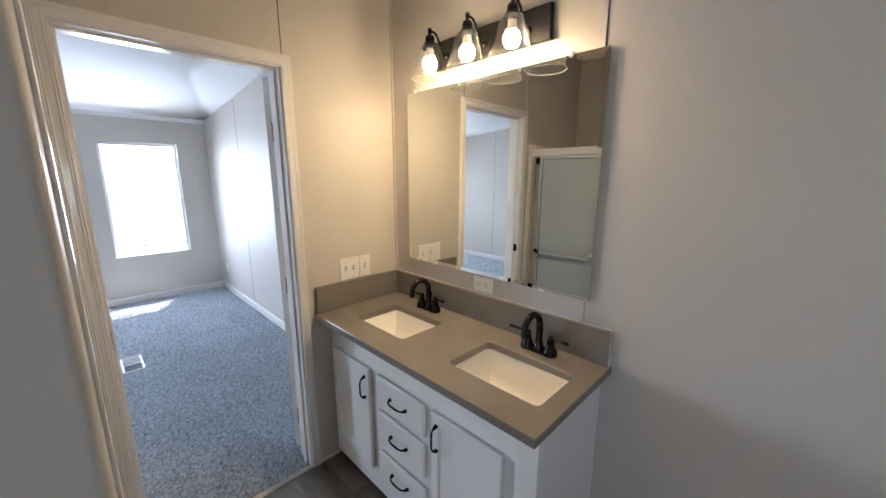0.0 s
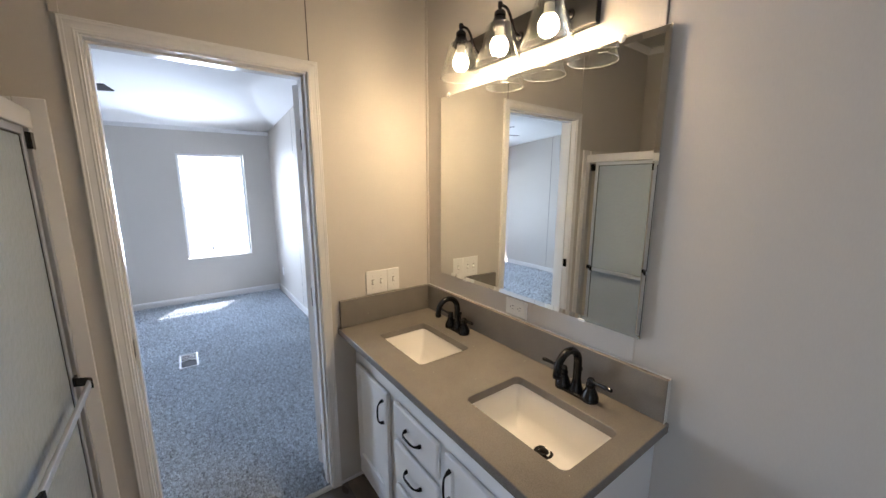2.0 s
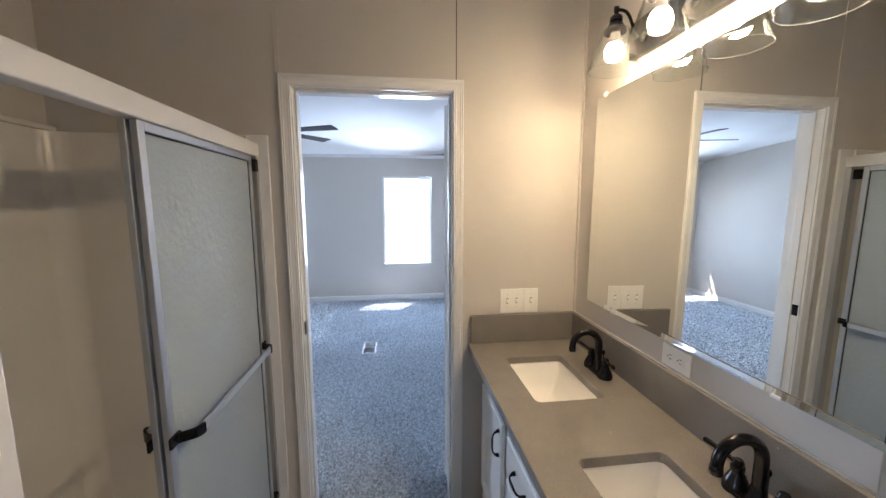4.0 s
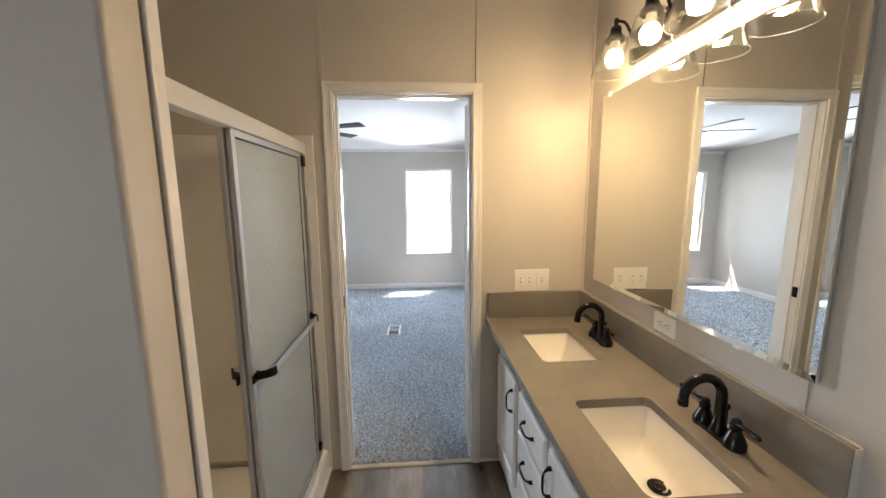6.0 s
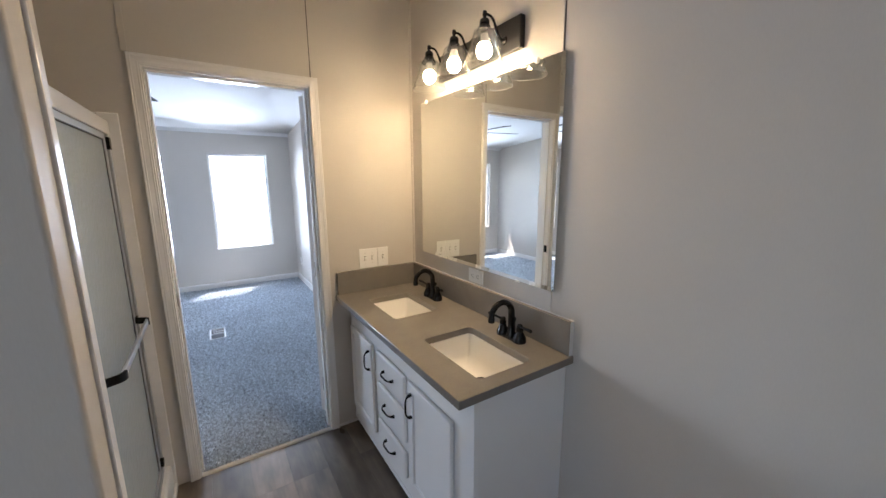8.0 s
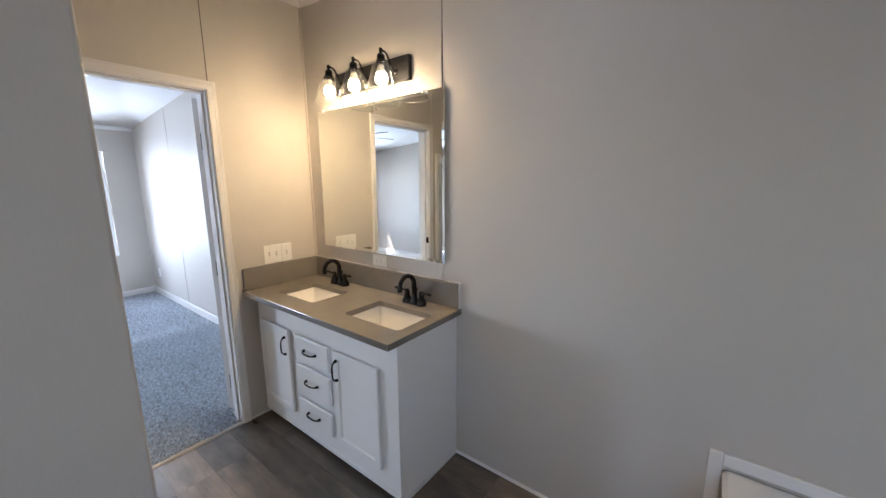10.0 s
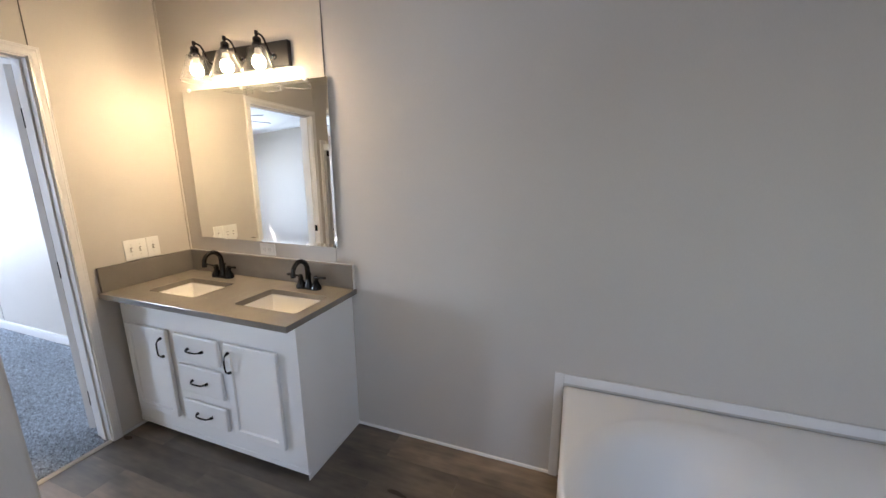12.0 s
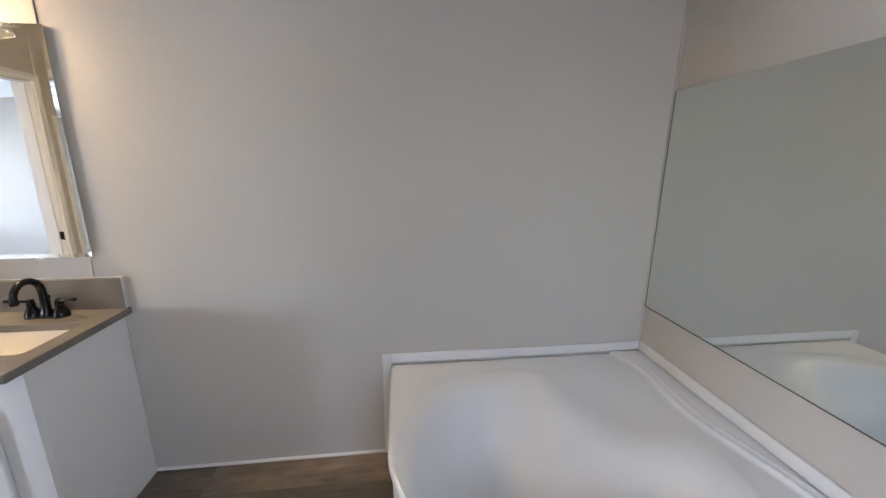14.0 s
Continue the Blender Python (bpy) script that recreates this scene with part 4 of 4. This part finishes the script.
def tub_height(x, y):
    """Deck, sloping basin, corner seat and a raised shelf that winds along the wall."""
    u, v = (x - 2.97) / 0.56, (y + 0.66) / 0.54
    d = (abs(u) ** 2.5 + abs(v) ** 2.5) ** (1 / 2.5)
    ridge = 1.0 + (0.674 * x + 0.739 * y - 1.97) / 0.85
    gap = max(0.0, 0.12 - abs(d - ridge)) / 0.12
    d = max(d, ridge) + gap * gap * 0.03
    z = -0.40 * (1 - smooth(0.38, 0.98, d))
    rim = 0.004 * math.exp(-((d - 1.0) / 0.028) ** 2)
    su, sv = (x - 3.33) / 0.34, (y + 0.43) / 0.35
    ds = (su * su + sv * sv) ** 0.5
    z2 = -0.085 * (1 - smooth(0.1, 1.0, ds))
    k = 0.10
    h = max(0.0, k - abs(z - z2)) / k
    z = min(z, z2) - h * h * k * 0.25 + rim * (1.0 if ds > 1.0 else 0.0)
    cx = sum(float(np.interp(y + o, CREST_Y, CREST_X)) for o in (-0.06, -0.03, 0, 0.03, 0.06)) / 5
    z += 0.012 * smooth(cx - 0.006, cx + 0.006, x) + 0.006 * math.exp(-((x - cx) / 0.007) ** 2) + 0.005 * math.exp(-((x - cx - 0.035) / 0.007) ** 2)
    return TZ + z


def tub_shell():
    bm = bmesh.new()
    nx, ny = 210, 110
    x1, y1 = TUB_X - 0.006, -0.006
    grid = []
    for j in range(ny + 1):
        y = y1 + (TUB_FRONT - y1) * j / ny
        xl = tub_left(y)
        row = []
        for i in range(nx + 1):
            x = xl + (x1 - xl) * i / nx
            z = tub_height(x, y)
            edge = min(x - xl, y - TUB_FRONT)
            z -= 0.012 * (1 - smooth(0.0, 0.014, edge)) ** 2
            row.append(bm.verts.new((x, y, z)))
        grid.append(row)
    for j in range(ny):
        for i in range(nx):
            bm.faces.new((grid[j][i], grid[j + 1][i], grid[j + 1][i + 1], grid[j][i + 1]))
    # overhanging lip and skirt down to the floor
    edge = [grid[j][0] for j in range(ny + 1)] + [grid[ny][i] for i in range(1, nx + 1)]
    prev = edge
    for inset, z in ((0.0, TZ - 0.05), (0.014, TZ - 0.062), (0.018, 0.05), (0.004, 0.04), (0.004, 0.0)):
        cur = []
        for v in edge:
            cx, cy = v.co.x, v.co.y
            d = Vector((3.3 - cx, -0.4 - cy, 0)).normalized() * inset
            if cy > -0.58:
                d = Vector((inset, 0, 0))
            cur.append(bm.verts.new((cx + d.x, cy + d.y, z)))
        for i in range(len(edge) - 1):
            bm.faces.new((prev[i], prev[i + 1], cur[i + 1], cur[i]))
        prev = cur
    bmesh.ops.recalc_face_normals(bm, faces=bm.faces)
    return bm


tub = thing("garden_tub", "white acrylic corner garden tub with moulded seat", "bathtub")
part("shell", tub_shell(), M_ACRYL, tub)
part("drain", lathe([(0.0, 0.004), (0.022, 0.004), (0.028, 0.002), (0.03, 0.0), (0.0, 0.0)], 24, (2.98, -0.64, TZ - 0.3985)), M_STEEL, tub, "metal drain")
structure("trim_tub_side", box(2.348, 2.390, -0.014, -0.0005, 0.0, 0.568, bevel=0.003), M_TRIM, "white trim board on the wall beside the tub", "trim")
structure("trim_tub_back", box(2.3905, TUB_X - 0.0135, -0.013, -0.0005, 0.522, 0.567, bevel=0.003), M_TRIM, "white trim board along the tub deck", "trim")
structure("trim_tub_wall", box(TUB_X - 0.013, TUB_X - 0.0005, TUB_FRONT, -0.0135, 0.522, 0.575, bevel=0.003), M_TRIM, "white trim board along the tub deck", "trim")

# ---- bedroom things ----
vent = thing("floor_vent", "white metal floor register with dark slats in the carpet", "floor vent")
VXA, VXB, VYA, VYB = -2.217, -1.917, -1.245, -1.105
FX, FY = 0.012, 0.015
M_VENT = painted("register_metal", (0.56, 0.56, 0.57), 0.45, 0.05, 60, 0.03).m
part("vent_frame", boxes((VXA, VXB, VYA, VYA + FY, 0.012, 0.020), (VXA, VXB, VYB - FY, VYB, 0.012, 0.020), (VXA, VXA + FX, VYA + FY, VYB - FY, 0.012, 0.020),
                         (VXB - FX, VXB, VYA + FY, VYB - FY, 0.012, 0.020), bevel=0.002), M_VENT, vent)
# flat near-black sheet paints the unlit depth of the duct
part("duct", box(VXA + FX, VXB - FX, VYA + FY, VYB - FY, 0.0105, 0.0125), M_DARK, vent, "dark duct opening")
VM = (VXA + VXB) / 2
part("divider", box(VM - 0.0025, VM + 0.0025, VYA + FY, VYB - FY, 0.0127, 0.019), M_VENT, vent)
M_LOUVRE = painted("louvre_brown", (0.055, 0.045, 0.04), 0.5).m
for i in range(10):
    xx = VXA + FX + 0.004 + i * 0.0128
    part("slat", box(xx, xx + 0.009, VYA + FY, VYB - FY, 0.0127, 0.0155), M_LOUVRE, vent, "brown damper slat")

FANC = (-1.98, -1.985)
fz = 2.19
fan = thing("ceiling_fan", "dark five-blade ceiling fan hanging from the bedroom ceiling", "ceiling fan", place=(FANC[0], FANC[1], fz))
czl = bed_ceiling_z(FANC[0]) - fz
part("canopy", lathe([(0.0, czl + 0.005), (0.065, czl + 0.005), (0.062, czl - 0.02), (0.03, czl - 0.05), (0.0, czl - 0.05)], 28), M_FAN, fan)
part("downrod", lathe([(0.0, 0.04), (0.012, 0.04), (0.012, czl - 0.04), (0.0, czl - 0.04)], 14), M_FAN, fan)
part("motor", lathe([(0.0, 0.055), (0.05, 0.055), (0.095, 0.035), (0.105, 0.0), (0.095, -0.035), (0.06, -0.055), (0.0, -0.055)], 32), M_FAN, fan)
part("light_bowl", lathe([(0.0, -0.056), (0.075, -0.056), (0.072, -0.075), (0.05, -0.1), (0.0, -0.112)], 28), M_PORC, fan, "white glass light bowl")
for k in range(5):
    ang = radians(-2.3 + 72 * k)
    bm = box(0.13, 0.63, -0.056, 0.056, -0.004, 0.004, bevel=0.003)
    for v in bm.verts:
        v.co.y *= 0.75 + 0.35 * (v.co.x - 0.13) / 0.55
        v.co.z -= v.co.y * 0.14
    bmesh.ops.rotate(bm, verts=bm.verts, cent=(0, 0, 0), matrix=Euler((0, 0, ang)).to_matrix())
    b = part("blade", bm, M_FAN, fan)
    bm = box(0.085, 0.20, -0.018, 0.018, -0.012, -0.005, bevel=0.002)
    bmesh.ops.rotate(bm, verts=bm.verts, cent=(0, 0, 0), matrix=Euler((0, 0, ang)).to_matrix())
    part("blade_iron", bm, M_FAN, b)

# ---- floors ----
floor = structure("floor", box(0.0, TUB_X, BACK_Y, 0.0, -0.10, -0.004), M_GAP, "grey-brown wood-look vinyl plank floor", "floor")
PW, PL = 0.178, 1.22
plank_meshes = {}


def plank(x0, x1, y0, y1):
    key = (round(x1 - x0, 3), round(y1 - y0, 3))
    if key not in plank_meshes:
        plank_meshes[key] = mesh_of("plank", box(0, key[0] - 0.0004, 0, key[1] - 0.0004, -0.0035, 0), M_PLANK, smooth=False)
    o = new("plank", plank_meshes[key])
    o.location = (x0, y0, 0)
    o.parent = floor


rng = random.Random(5)
row, y = 0, -0.0
while y > BACK_Y + 0.02:
    y0 = max(y - PW, BACK_Y)
    x = -rng.choice((0.0, 0.41, 0.82)) - 0.1
    while x < TUB_X - 0.01:
        a, b = max(x, 0.0), min(x + PL, TUB_X)
        if b - a > 0.02:
            plank(a, b, y0, y)
        x += PL
    y -= PW
structure("carpet_base", box(FAR_X, -0.004, BED_Y, 0.0, -0.10, 0.006), M_BACKING_SHADE, "grey cut-pile carpet ground", "carpet")


def carpet_pile():
    """Short leaning tufts, thickest near the doorway."""
    r = np.random.RandomState(3)
    n1, n2, n3 = 92000, 52000, 30000
    x = np.concatenate((r.uniform(-2.0, -0.02, n1), r.uniform(FAR_X + 0.03, -1.95, n2), r.uniform(FAR_X + 0.03, -0.14, n3)))
    y = np.concatenate((r.uniform(-1.75, -0.03, n1), r.uniform(-1.75, -0.03, n2), r.uniform(BED_Y + 0.03, -1.72, n3)))
    keep = ~((x > VXA - 0.002) & (x < VXB + 0.002) & (y > VYA - 0.002) & (y < VYB + 0.002))
    keep &= ~((x > -0.14) & ((y < DY0 + 0.03) | (y > DY1 - 0.03)))
    x, y = x[keep], y[keep]
    n = len(x)
    s = np.where(y < -1.72, 0.017, np.where(x > -2.0, 0.0056, 0.0084)) * r.uniform(0.7, 1.3, n)
    h = r.uniform(0.008, 0.020, n)
    a = r.uniform(0, 6.283, n)
    lx, ly = r.normal(0, 0.006, n), r.normal(0, 0.006, n)
    co = np.zeros((n, 4, 3))
    for k in range(3):
        co[:, k, 0] = x + s * np.cos(a + k * 2.094)
        co[:, k, 1] = y + s * np.sin(a + k * 2.094)
        co[:, k, 2] = 0.0055
    co[:, 3] = np.stack((x + lx, y + ly, 0.0055 + h), 1)
    base = np.arange(n)[:, None] * 4
    f = np.concatenate((base + [0, 1, 3], base + [1, 2, 3], base + [2, 0, 3]), 1).reshape(-1, 3)
    me = bpy.data.meshes.new("carpet_pile")
    me.from_pydata(co.reshape(-1, 3).tolist(), [], f.tolist())
    me.materials.append(M_CARPET)
    return tagged(new("carpet_pile", me), "grey speckled cut-pile carpet", "carpet", kind="stuff")


carpet_pile()
